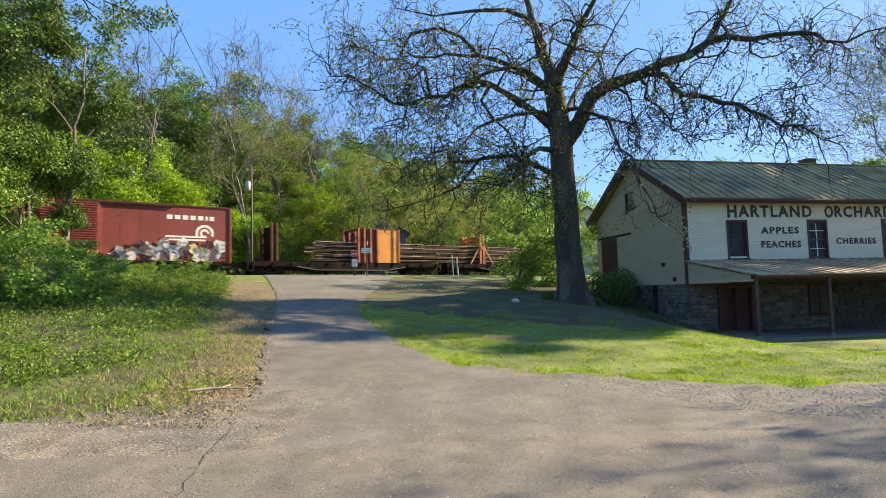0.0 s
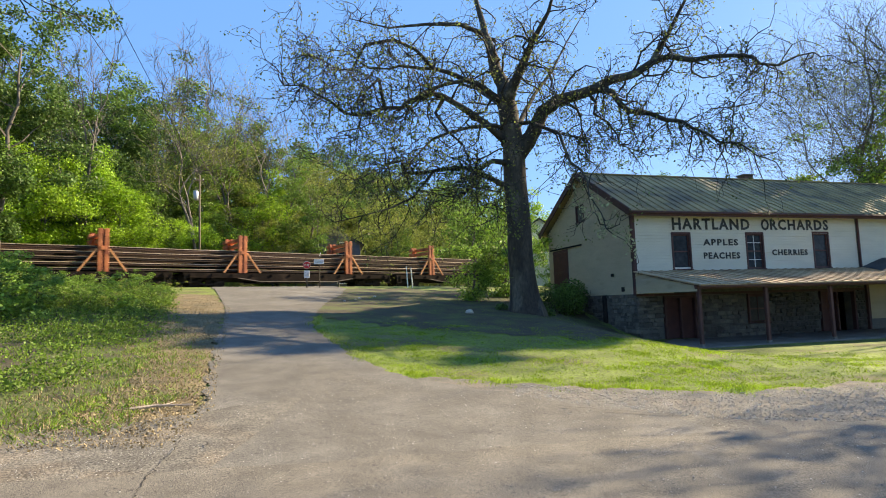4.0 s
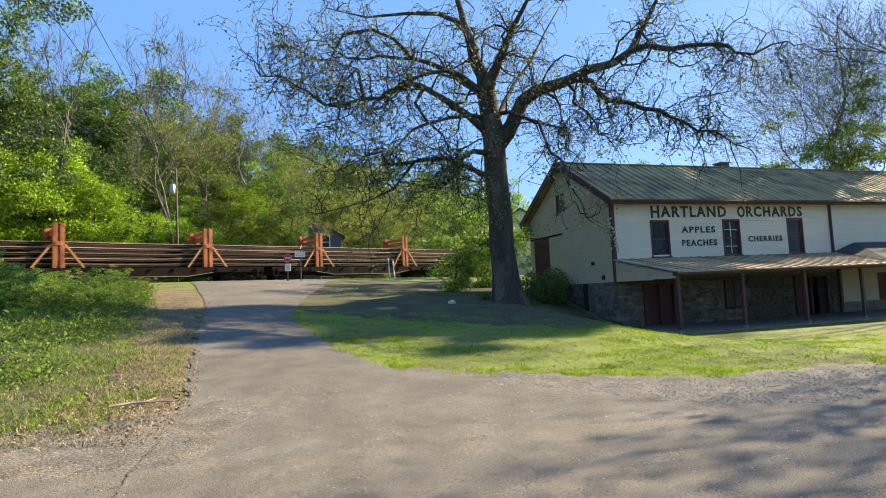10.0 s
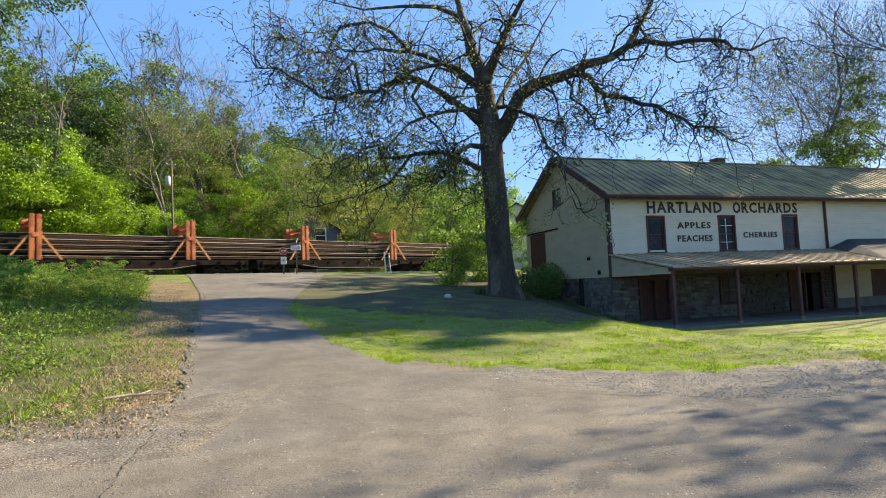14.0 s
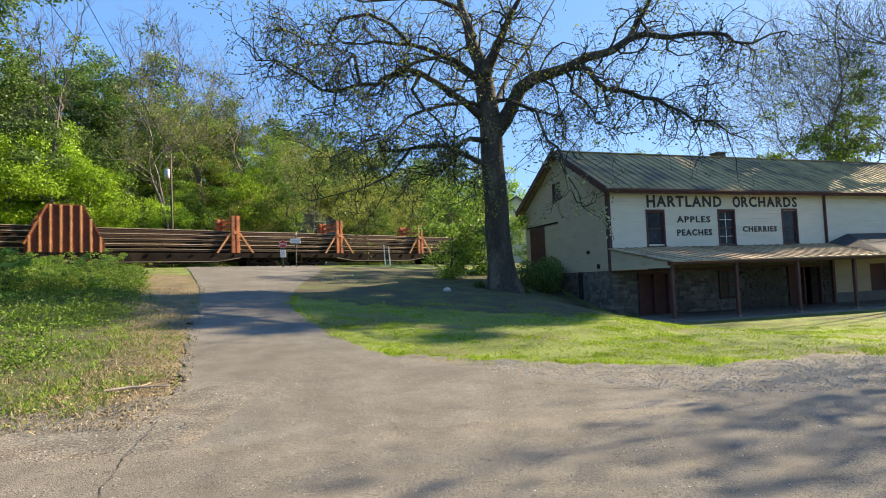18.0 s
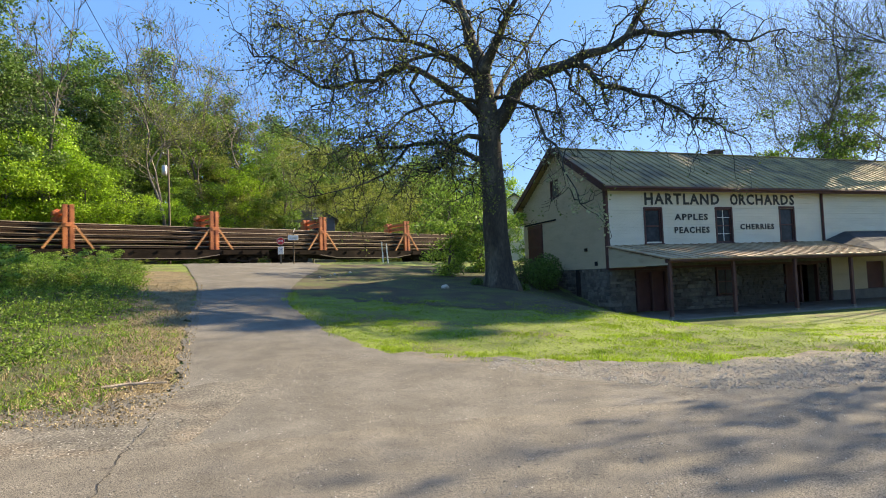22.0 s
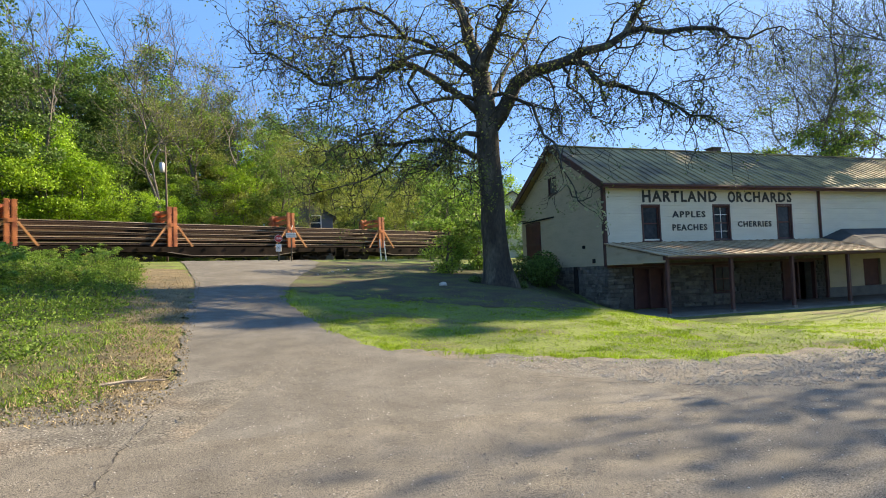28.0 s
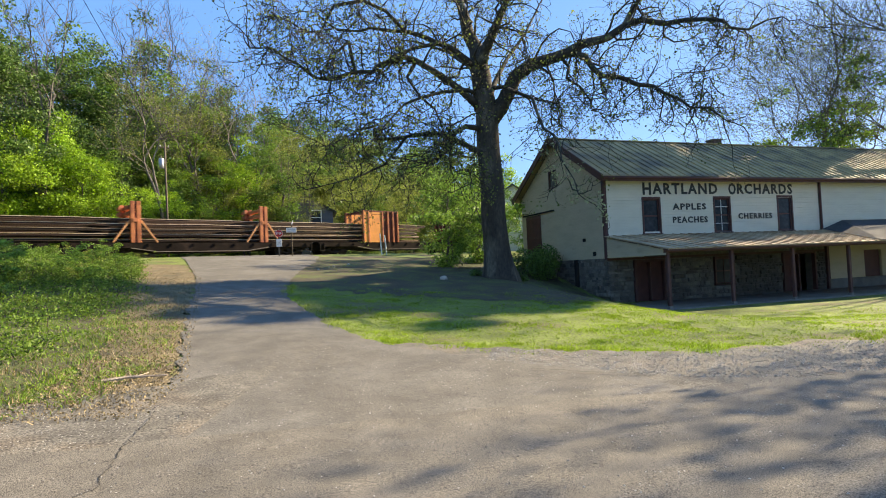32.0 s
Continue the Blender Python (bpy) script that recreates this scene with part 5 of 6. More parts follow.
def crown_tree(name, label, height, spread, base, mat, seed, n_leaf=6200, leaf=0.265, clumps=46, fill=1.0, bark=None, lean=(0, 0), trunk_r=None, group="woodland trees"):
    """A trunk with limbs and a crown of leaf clumps with gaps; fill 0 leaves it nearly bare."""
    rng, nrng = random.Random(seed), np.random.default_rng(seed)
    tree = thing(name, label, "tree", group)
    r0 = trunk_r or 0.012 * height + 0.05
    top = Vector((lean[0], lean[1], height * 0.9))
    line = [Vector((0, 0, -0.5)).lerp(top, i / 9) + Vector((rng.gauss(0, 0.12), rng.gauss(0, 0.12), 0)) * (i > 0) for i in range(10)]
    wood = Geo().tube(line, [r0 * (1.25 if i == 0 else 1) * (1 - 0.85 * i / 9) for i in range(10)], 7)
    limbs, ends = Geo(), []
    n_limb = 16 if fill > 0.5 else 22
    for k in range(n_limb):
        f = base + (1 - base) * (k + rng.random()) / n_limb * 0.95
        p = line[min(8, int(f * 9))].lerp(line[min(9, int(f * 9) + 1)], f * 9 % 1)
        a = rng.uniform(0, 2 * math.pi)
        out = spread * (0.55 + 0.6 * rng.random()) * math.sin(math.pi * min(1, 0.22 + 0.78 * (1 - (f - base) / (1.02 - base)))) ** 0.7
        q = wander(rng, p, (math.cos(a), math.sin(a), rng.uniform(0.3, 1.3)), max(0.6, out * 1.25), 0.18, 0.06, 5)
        r = r0 * (0.42 if fill > 0.5 else 0.3) * (1 - 0.7 * f)
        limbs.tube(q, [r * (1 - 0.8 * i / 5) for i in range(6)], 3, cap=False)
        ends += [(q[3], 0.7), (q[5], 1.0), (q[4], 0.9)]
        for i in (2, 3, 4, 5):
            for _ in range(1 if fill > 0.5 else (3 if fill > 0.02 else 5)):
                d = Vector([rng.gauss(0, 1) for _ in range(3)]) + (q[i] - q[i - 1]).normalized() * 1.4 + Vector((0, 0, 0.5))
                w = wander(rng, q[i], d, out * 0.5 + 0.4, 0.25, 0.05, 3)
                limbs.tube(w, [r * 0.35, r * 0.25, r * 0.18, r * 0.1], 3, cap=False)
                ends.append((w[3], 0.7))
    part("trunk", wood, bark or GREYBARK, tree, smooth=True)
    tagged(part("branchwork", limbs, bark or GREYBARK, tree), kind="stuff")
    if fill > 0.02:
        rng.shuffle(ends)
        ends = ends[:clumps]
        per = max(3, int(n_leaf * fill / len(ends)))
        cs = []
        for p, w in ends:
            size = spread * 0.26 * w * rng.uniform(0.7, 1.35)
            v = nrng.normal(size=(per, 3))
            v /= np.linalg.norm(v, axis=1)[:, None]
            cs.append(np.array(p) + v * (size * nrng.random((per, 1)) ** 0.45) * np.array([1.15, 1.15, 0.72]))
        c = np.concatenate(cs)
        L = nrng.uniform(0.6, 1.3, len(c)) * leaf
        tagged(part("crown", quads("crown", c, L, L * 0.7, mat, nrng, 0.2), mat, tree, "leafy crown"), kind="stuff")
    return tree


SKYLINE = ((-60, 0.36), (-38.6, 0.345), (-31.1, 0.37), (-28.4, 0.36), (-25.6, 0.335), (-21.3, 0.30), (-18.7, 0.305), (-12.8, 0.30), (-7.3, 0.27), (-2.7, 0.24), (3.4, 0.18), (8.5, 0.165), (20, 0.13), (60, 0.11))


def canopy(x, y):
    """Height of the woodland's leafy roof, which climbs to the west and sinks behind the barn."""
    return 1.6 + math.hypot(x, y) * float(np.interp(math.degrees(math.atan2(x, y)), [a for a, _ in SKYLINE], [b for _, b in SKYLINE]))


def bearing(az, out):
    """A place beyond the track at a compass bearing from the road junction."""
    a = radians(az)
    d = (TRACK_OFF + out) / (TRACK_OUT.x * math.sin(a) + TRACK_OUT.y * math.cos(a))
    return d * math.sin(a), d * math.cos(a)


def forked_tree(name, label, height, seed, wide=0.5, leader=False, levels=6, r0=0.22, mat=None, leaf=0.12, per_tip=2, bark=None, group="woodland trees"):
    """A tree that forks again and again into fine upright branches, bare or with a haze of small leaves."""
    rng, nrng = random.Random(seed), np.random.default_rng(seed)
    tree = thing(name, label, "tree", group)
    wood, fine, tips = Geo(), Geo(), []

    def grow(p, d, ln, r, lev):
        q = wander(rng, p, d, ln, 0.04 if leader and lev < 2 else 0.06 + 0.045 * lev, 0.05, 4)
        (wood if lev < 1 else fine).tube(q, [max(0.008, r * (1 - 0.09 * i)) for i in range(5)], 8 if lev < 2 else 3, cap=False)
        if lev >= levels:
            tips.extend((q[-1], q[2]))
            return
        d = (q[-1] - q[-2]).normalized()

        def turned(k):
            side = Vector([rng.gauss(0, 1) for _ in range(3)])
            side = (side - d * side.dot(d)).normalized()
            return (d + side * k + Vector((0, 0, 0.12))).normalized()
        if leader and lev < 4:
            grow(q[-1], (d + Vector((0, 0, 0.3))).normalized(), ln * 0.8, r * 0.72, lev + 1)
            for k in (2, 3, 4, 4):
                grow(q[k], turned(wide * rng.uniform(1.6, 2.4)), ln * rng.uniform(0.75, 1.05), r * 0.27, max(lev + 1, 2))
        else:
            for _ in range(3 if rng.random() < 0.3 else 2):
                grow(q[-1], turned(wide * rng.uniform(0.5, 1.2)), ln * rng.uniform(0.66, 0.86), r * 0.62, lev + 1)
            if lev:
                grow(q[rng.choice((2, 3))], turned(wide * rng.uniform(1.2, 2.0)), ln * rng.uniform(0.45, 0.7), r * 0.36, lev + 1)
    grow(Vector((0, 0, -0.4)), (rng.gauss(0, 0.04), rng.gauss(0, 0.04), 1), height * 0.30, r0, 0)
    part("trunk", wood, bark or GREYBARK, tree, smooth=True)
    tagged(part("branchwork", fine, bark or GREYBARK, tree, "fine forking branches"), kind="stuff")
    if mat:
        c = np.repeat(np.array([tuple(p) for p in tips]), per_tip, 0)
        c = c + nrng.normal(scale=0.3, size=c.shape)
        L = nrng.uniform(0.6, 1.3, len(c)) * leaf
        tagged(part("crown", quads("crown", c, L, L * 0.7, mat, nrng, 0.2), mat, tree, "haze of small young leaves"), kind="stuff")
    return tree


def woods():
    rng = random.Random(8)
    used = set()

    def put(proto, x, y, size=1.0, turn=None, sink=0.2, wide=1.0):
        m = pose(x, y, ground_z(x, y) - sink, 0, 0, rng.uniform(0, 360) if turn is None else turn) @ Matrix.Diagonal((size * wide, size * wide, size, 1))
        if proto in used:
            copy_thing(proto, m)
        else:
            used.add(proto)
            proto.matrix_world = m
    full = [crown_tree("woodland_tree", lab, 14, sp, 0.16, m, sd, n_leaf=13000, leaf=0.2, clumps=88) for lab, sp, m, sd in (
        ("tall leafy tree in deep spring green", 4.4, GREENS[0], 31), ("tall leafy tree in mid green", 4.0, GREENS[2], 32), ("tall young-leaved olive green tree", 4.2, GREENS[3], 33))]
    low = [crown_tree("woodland_tree", "bright yellow-green leafy tree beside the railway", 7.5, 3.6, 0.06, GREENS[1], 41, n_leaf=15000, leaf=0.16, clumps=80),
           crown_tree("woodland_tree", "low bushy green tree beside the railway", 6.5, 3.2, 0.08, GREENS[2], 42, n_leaf=8000, leaf=0.17, clumps=64),
           crown_tree("woodland_tree", "young-leaved olive tree beside the railway", 8.5, 3.8, 0.12, GREENS[3], 43, n_leaf=9000, leaf=0.15, clumps=70)]
    thin = [crown_tree("woodland_tree", "thin tall tree with few leaves and pale bark", 16, 3.6, 0.35, GREENS[3], sd, n_leaf=1500, leaf=0.2, clumps=60, fill=0.4) for sd in (51, 52)]
    # Added out of view: a high crown only, set to block sun from the lawn.
    shade = crown_tree("woodland_tree", "very tall unseen leafy tree added to shade the lawn", 26.5, 3.4, 0.95, GREENS[2], 71, n_leaf=38000, leaf=0.31, clumps=110)
    haze = crown_tree("woodland_tree", "tall slender tree with a haze of fine young leaves", 24, 5.0, 0.25, GREENS[3], 73, n_leaf=13000, leaf=0.14, clumps=150, fill=0.45, trunk_r=0.19)
    bare = [forked_tree("bare_tree", "bare grey tree forking into fine upright branches", 20, sd, w, bark=GREYBARK) for sd, w in ((61, 0.42), (62, 0.55), (63, 0.48))]
    misty = [forked_tree("woodland_tree", "grey-barked tree with a thin haze of young leaves", 20, sd, w, mat=GREENS[3], leaf=0.15, per_tip=2) for sd, w in ((64, 0.5), (65, 0.6))]
    tall = forked_tree("woodland_tree", "tall grey tree with rising boughs and tiny leaves", 20, 66, 0.5, leader=True, levels=6, r0=0.32, mat=GREENS[3], leaf=0.11, per_tip=2)
    # the wall of woods up the hillside
    for out, step_az, k in ((15.5, 3.4, 0.80), (20.5, 2.8, 0.98), (27.0, 2.4, 1.06)):
        az = -50 + rng.uniform(0, 2)
        while az < 22:
            x, y = bearing(az + rng.uniform(-0.8, 0.8), out + rng.uniform(-1.6, 1.6))
            az += step_az * rng.uniform(0.8, 1.25)
            if -14.5 < az < -8.5 and out < 16:                 # the grey house stands in this gap
                continue
            floor = ground_z(x, y)
            size = (canopy(x, y) * k * rng.uniform(0.86, 1.0) - floor) / 14
            kind = full[2] if az > -21 and rng.random() < 0.55 else full[rng.random() < 0.45]
            if size > 0.2:
                put(kind, x, y, size, wide=max(1.0, 0.95 / size))
    # the bright trees and low growth along the railway
    for az, out, size, which in ((-44, 9.5, 1.1, 0), (-40.5, 9, 1.1, 0), (-37.4, 9.5, 1.14, 0), (-34.6, 9, 1.05, 0), (-32, 8.6, 0.9, 0), (-30.2, 8.0, 0.55, 0), (-33, 13, 1.05, 1), (-28.4, 11, 0.8, 1), (-29.8, 14, 1.2, 1), (-26.0, 8.5, 0.62, 0), (-22.8, 8.5, 0.55, 1), (-24.6, 11, 0.9, 1), (-19.8, 11, 1.0, 0), (-18.9, 9.5, 0.7, 2), (-21.4, 15, 1.3, 2), (-17.6, 13, 1.5, 2), (-15.4, 11, 0.7, 2),
                                 (-14.6, 17, 1.7, 2), (-12.0, 18, 1.8, 2), (-9.4, 17, 1.7, 2), (-7.4, 10.5, 1.3, 2), (-5.6, 14, 1.5, 2), (-4.4, 10, 1.2, 2), (-2.6, 13, 1.4, 2), (-0.8, 10, 1.1, 2), (1.0, 12, 1.2, 1), (-6.6, 9, 0.8, 1), (3.0, 10, 1.2, 1), (5.5, 10, 1.2, 0), (7.5, 11, 1.3, 1), (9.5, 12, 1.2, 1), (12, 12, 1.0, 1), (15, 12, 1.0, 1), (-14.9, 9.5, 0.8, 2), (-11.4, 9.6, 0.85, 2), (-13.2, 9.0, 0.42, 1), (-12.2, 15.5, 1.5, 2), (-9.2, 9.5, 0.5, 1)):
        x, y = bearing(az, out)
        put(low[which], x, y, size)
    # bare and misty crowns that stand above the rest
    for proto, az, out, top in ((bare[0], -34.9, 10.5, 0.43), (misty[0], -25.4, 8.5, 0.37), (bare[2], -28.4, 22, 0.41), (misty[1], -22.6, 16, 0.35), (bare[0], -21.6, 22, 0.36), (bare[2], -39.6, 16, 0.38), (bare[0], -18.6, 12, 0.33),
                                (bare[0], 13.5, 12, 0.19), (bare[2], 16.0, 12, 0.20), (bare[1], 24.5, 8, 0.19)):
        x, y = bearing(az, out)
        put(proto, x, y, (1.6 + math.hypot(x, y) * top - ground_z(x, y)) / 20)
    # behind and beside the barn, and off to the sunny side
    for proto, x, y, k in ((tall, 31.9, 47.2, 1.0), (tall, 38.6, 46.0, 1.0), (full[1], 32.7, 45.4, 1.2), (full[0], 34.4, 46.4, 0.95), (low[1], 31.2, 44.2, 1.2), (low[1], 29.6, 46, 0.85), (full[1], 47, 52, 1.0), (low[1], 27, 43, 0.55),
                           # Unseen trees added to shade lane and lawn: one bare, three high crowns.
                           (bare[0], 35.0, 34.0, 1.2), (shade, 46, 47, 1.0), (shade, 38.4, 39.2, 1.03), (shade, 38.2, 42.0, 1.06),
                           (misty[0], 22.5, 17.0, 0.8), (thin[0], 22.6, 15.0, 1.0), (thin[1], 21, 13.4, 1.0), (full[1], 31.5, 17.4, 0.85), (thin[1], 19.0, 13.0, 0.95), (haze, 24.0, 14.6, 0.72), (haze, 27.5, 13.6, 0.8), (full[2], 23.0, 12.6, 0.78), (thin[0], 27, 11.5, 1.05)):
        put(proto, x, y, k, sink=0.15)
    # trees on the bank beside the lane
    near = crown_tree("bank_tree", "leafy mid green tree standing on the bank", 13.5, 3.4, 0.26, GREENS[0], 95, n_leaf=26000, leaf=0.15, clumps=96, lean=(1.0, 0.2), trunk_r=0.2, group="trees on the bank")
    near2 = crown_tree("bank_tree", "bushy mid green tree standing on the bank", 7, 3.2, 0.05, GREENS[2], 96, n_leaf=20000, leaf=0.13, clumps=70, lean=(0.8, 0.0), trunk_r=0.13, group="trees on the bank")
    for proto, x, y, k, turn in ((near, -21.9, 25.2, 0.98, 0), (near, -24.6, 24.4, 1.05, 150), (near, -27.6, 24.0, 1.02, 60), (near, -26.2, 22.6, 0.86, 200), (near, -25.4, 27.0, 0.9, 300), (near, -30.5, 25, 1.05, 30), (near2, -26.2, 23.4, 1.0, 75), (near2, -28.5, 22, 1.0, 220), (near2, -24.6, 22.4, 0.75, 20), (near2, -21.6, 22.6, 0.9, 120), (near, -32, 28, 1.0, 110), (full[0], -31, 21, 1.1, 0), (full[1], -33, 16, 1.2, 90)):
        put(proto, x, y, k, turn)
    hang = forked_tree("bank_tree", "twiggy tree with a few small leaves overhanging the bank", 12.5, 98, 0.6, r0=0.2, mat=GREENS[0], leaf=0.1, per_tip=1, bark=TWIG, group="trees on the bank")
    put(hang, -19.0, 9.5, 1.65, 40)
    # understorey behind the sycamore
    for proto, x, y, k in ((low[1], 0.5, 30.8, 0.70), (low[1], 2.5, 35.0, 0.85), (low[1], 0.9, 37, 0.7), (low[1], 4.4, 42, 0.6), (full[1], 9.4, 41.5, 0.6), (full[0], 11.8, 43, 0.66), (full[1], 3.0, 46, 0.6), (full[1], 13.5, 44.5, 0.66), (low[1], 3.0, 50, 0.8), (low[1], 8, 52, 0.7)):
        put(proto, x, y, k)
    # trees that overhang the grey house
    for proto, x, y, k, turn in ((haze, -14.0, 53.4, 0.68, 20), (low[2], -16.1, 53.2, 0.80, 75), (haze, -12.2, 54.0, 0.70, 140), (full[1], -14.6, 53.9, 0.95, 200)):
        put(proto, x, y, k, turn)


woods()


def far_woods():
    """The leafy mass of the hillside behind the nearer trees."""
    nrng = np.random.default_rng(91)
    for mat, n, label in ((GREENS[0], 60000, "deep green woodland foliage up the hillside"), (GREENS[2], 30000, "mid green woodland foliage up the hillside")):
        s = nrng.uniform(-45, 120, n)
        out = 30 + 26 * nrng.random(n) ** 1.2
        c = np.zeros((n, 3))
        for i in range(n):
            p = track(s[i], out[i])
            top = max(3, canopy(p.x, p.y) * (0.62 + 0.36 * abs(noise.noise((s[i] * 0.13, out[i] * 0.13, 4)))) - ground_z(p.x, p.y))
            c[i] = (p.x, p.y, ground_z(p.x, p.y) + top * nrng.random() ** 0.7)
        L = nrng.uniform(0.3, 0.7, n)
        tagged(part("far_woods", quads("far_woods", c, L, L * 0.75, mat, nrng, 0.2), mat), label, "woods", kind="stuff")


far_woods()


def bank_bushes():
    """Leafy bushes heaped along the bank left of the lane."""
    rng = random.Random(77)
    protos = [crown_tree("bush", lab, 1.9, 1.25, 0.05, m, sd, n_leaf=3000, leaf=0.1, clumps=40, trunk_r=0.03, group="bushes on the bank") for lab, m, sd in (("leafy mid green bush on the bank", GREENS[4], 81), ("sunny green bush on the bank", GREENS[3], 82))]
    area = [(-14.6, 12.6), (-12.2, 16.4), (-10.6, 19.8), (-12.8, 26), (-27, 26), (-27, 14)]
    k = 0
    for j in range(9):
        for i in range(13):
            x, y = -26.5 + 1.45 * i + 0.7 * (j % 2) + rng.gauss(0, 0.35), 12.9 + 1.5 * j + rng.gauss(0, 0.3)
            if not inside(x, y, area) or rng.random() < 0.12:
                continue
            rise = step(12, 20, y) * 0.10 + 0.45 * step(0.76, 0.92, -x / y)
            size = (0.36 + rise + 0.40 * max(-0.3, noise.noise((x * 0.28, y * 0.28, 21)))) * rng.uniform(0.7, 1.3)
            m = pose(x, y, ground_z(x, y) - 0.05, 0, 0, rng.uniform(0, 360)) @ Matrix.Diagonal((size * 1.15, size * 1.15, size, 1))
            if k < 2:
                protos[k].matrix_world = m
            else:
                copy_thing(protos[rng.random() < 0.25], m)
            k += 1


bank_bushes()

# ---- ground cover ----
def scatter(poly, count, rng, keep=None):
    xs, ys = [p[0] for p in poly], [p[1] for p in poly]
    out = []
    while len(out) < count:
        x, y = rng.uniform(min(xs), max(xs)), rng.uniform(min(ys), max(ys))
        if inside(x, y, poly) and (keep is None or rng.random() < keep(x, y)):
            out.append((x, y))
    return out


def blades(name, spots, mat, tall, wide, rng, label, category, lean=0.5, per=1, sink=0.02, lift=None):
    """Upright tapering blades of grass, two bends each."""
    g = Geo()
    for x, y in spots:
        z = ground_z(x, y) - sink
        for _ in range(per):
            a, h = rng.uniform(0, 6.283), tall * rng.uniform(0.5, 1.3) * (0.45 + 1.5 * abs(noise.noise((x * 1.1, y * 1.1, 3))) + 0.8 * abs(noise.noise((x * 4.1, y * 4.1, 6))))
            px, py = x + rng.gauss(0, 0.05), y + rng.gauss(0, 0.05)
            dx, dy = math.cos(a) * wide / 2, math.sin(a) * wide / 2
            l = rng.uniform(0, lean) * h
            b = rng.uniform(0, 6.283)
            ox, oy = math.cos(b) * l, math.sin(b) * l
            n = len(g.v)
            g.v += [(px - dx, py - dy, z), (px + dx, py + dy, z), (px + ox * 0.4 + dx * 0.7, py + oy * 0.4 + dy * 0.7, z + h * 0.6), (px + ox * 0.4 - dx * 0.7, py + oy * 0.4 - dy * 0.7, z + h * 0.6), (px + ox, py + oy, z + h)]
            g.f += [(n, n + 1, n + 2, n + 3), (n + 3, n + 2, n + 4)]
    return tagged(part(name, g, mat), label, category, kind="stuff")


def ground_cover():
    rng, nrng = random.Random(5), np.random.default_rng(5)
    lawn = [(-0.9, 10.1), (0.8, 9.5), (3.4, 9.1), (6.0, 9.6), (10, 10.6), (24, 14.2), (27, 27), (19.5, 26.3), (9.6, 23.0), (7.2, 24.2), (4.5, 33), (-3.5, 36), (-7.0, 34), (-6.0, 26.0), (-5.2, 20.6), (-4.3, 17.0), (-3.2, 14.5), (-2.0, 12.0)]

    def near(x, y):
        d = math.hypot(x, y)
        patch = 0.6 + 0.9 * noise.noise((x * 0.35, y * 0.35, 1)) + 0.8 * noise.noise((x * 1.9, y * 1.9, 4))
        return min(1, (10.0 / d) ** 1.1) * min(1, max(0.2, patch)) * (0.06 + 0.94 * step(20.5, 16.0, y))
    blades("lawn_grass", scatter(lawn, 52000, rng, near), GRASS, 0.042, 0.024, rng, "bright yellow-green mown lawn grass", "grass", 1.6, per=2)
    edge = [(-1.0, 9.9), (0.8, 9.2), (3.5, 8.6), (6.5, 9.0), (12, 10.6), (24, 13.6), (24, 14.8), (12, 11.8), (6.5, 10.3), (3.5, 9.9), (0.8, 10.4), (-1.7, 11.8), (-3.0, 14.2), (-4.4, 17.2), (-5.2, 20.6), (-5.9, 20.6), (-4.75, 16.9), (-3.5, 14.2), (-2.3, 11.7)]
    blades("verge_grass", scatter(edge, 5200, rng), GRASS, 0.065, 0.014, rng, "ragged grass along the road edge", "grass", 0.8, per=3)
    left = [(-4.0, 5.9), (-4.1, 8.2), (-5.0, 11.0), (-7.7, 15.5), (-10.9, 21.0), (-14.8, 28.5), (-30, 27), (-32, 14), (-15, 5.2), (-8, 5.2)]

    def weedy(x, y):
        patch = 0.75 + 1.3 * noise.noise((x * 0.3 + 4, y * 0.3, 2)) + 0.9 * noise.noise((x * 1.3, y * 1.3, 5))
        return min(1, (10.0 / math.hypot(x, y)) ** 1.3) * min(1, max(0.08, patch + (-x - 5) * 0.05))
    blades("rough_grass", scatter(left, 34000, rng, weedy), WEED, 0.09, 0.02, rng, "rough green grass and weeds on the bank", "grass", 1.8, per=2)
    blades("rough_grass", scatter(left, 5200, rng, lambda x, y: min(1, (9.0 / math.hypot(x, y)) ** 1.5) * max(0.05, 0.5 + 1.6 * noise.noise((x * 0.9, y * 0.9, 15)))), GRASS, 0.085, 0.017, rng, "sunny young grass on the bank", "grass", 1.5, per=3)
    blades("dry_straw", scatter([(-3.3, 5.8), (-3.8, 8.0), (-4.8, 10.5), (-7.0, 15.5), (-9.5, 21.5), (-11.8, 21.5), (-9, 15.5), (-6.6, 10.5), (-6.5, 8), (-6, 5.6)], 2600, rng, lambda x, y: min(1, (9.0 / math.hypot(x, y)) ** 1.5)), STRAW, 0.06, 0.012, rng, "dry straw and dead stalks", "straw", 2.2, per=2, sink=-0.02)
    # weeds and brambles in leafy mounds
    cs, ls, stalks = [], [], Geo()
    for x, y in scatter([(-6.2, 9.0), (-8.0, 13.5), (-10.2, 18.5), (-12.5, 23.5), (-15.5, 28.5), (-34, 28), (-34, 13), (-16, 7.5), (-7, 6.6)], 3000, rng, lambda x, y: min(1, (16.0 / math.hypot(x, y)) ** 1.0) * min(1, 0.25 + max(0, noise.noise((x * 0.22, y * 0.22, 8)) + 0.28) * 1.8)):
        hgt = (0.16 + 0.42 * step(9, 20, y) * max(0.1, 0.55 + noise.noise((x * 0.3, y * 0.3, 12)))) * rng.uniform(0.7, 1.3)
        z = ground_z(x, y)
        top = Vector((x + rng.gauss(0, 0.15), y + rng.gauss(0, 0.15), z + hgt))
        stalks.tube([(x, y, z - 0.05), top], [0.012, 0.005], 3, cap=False)
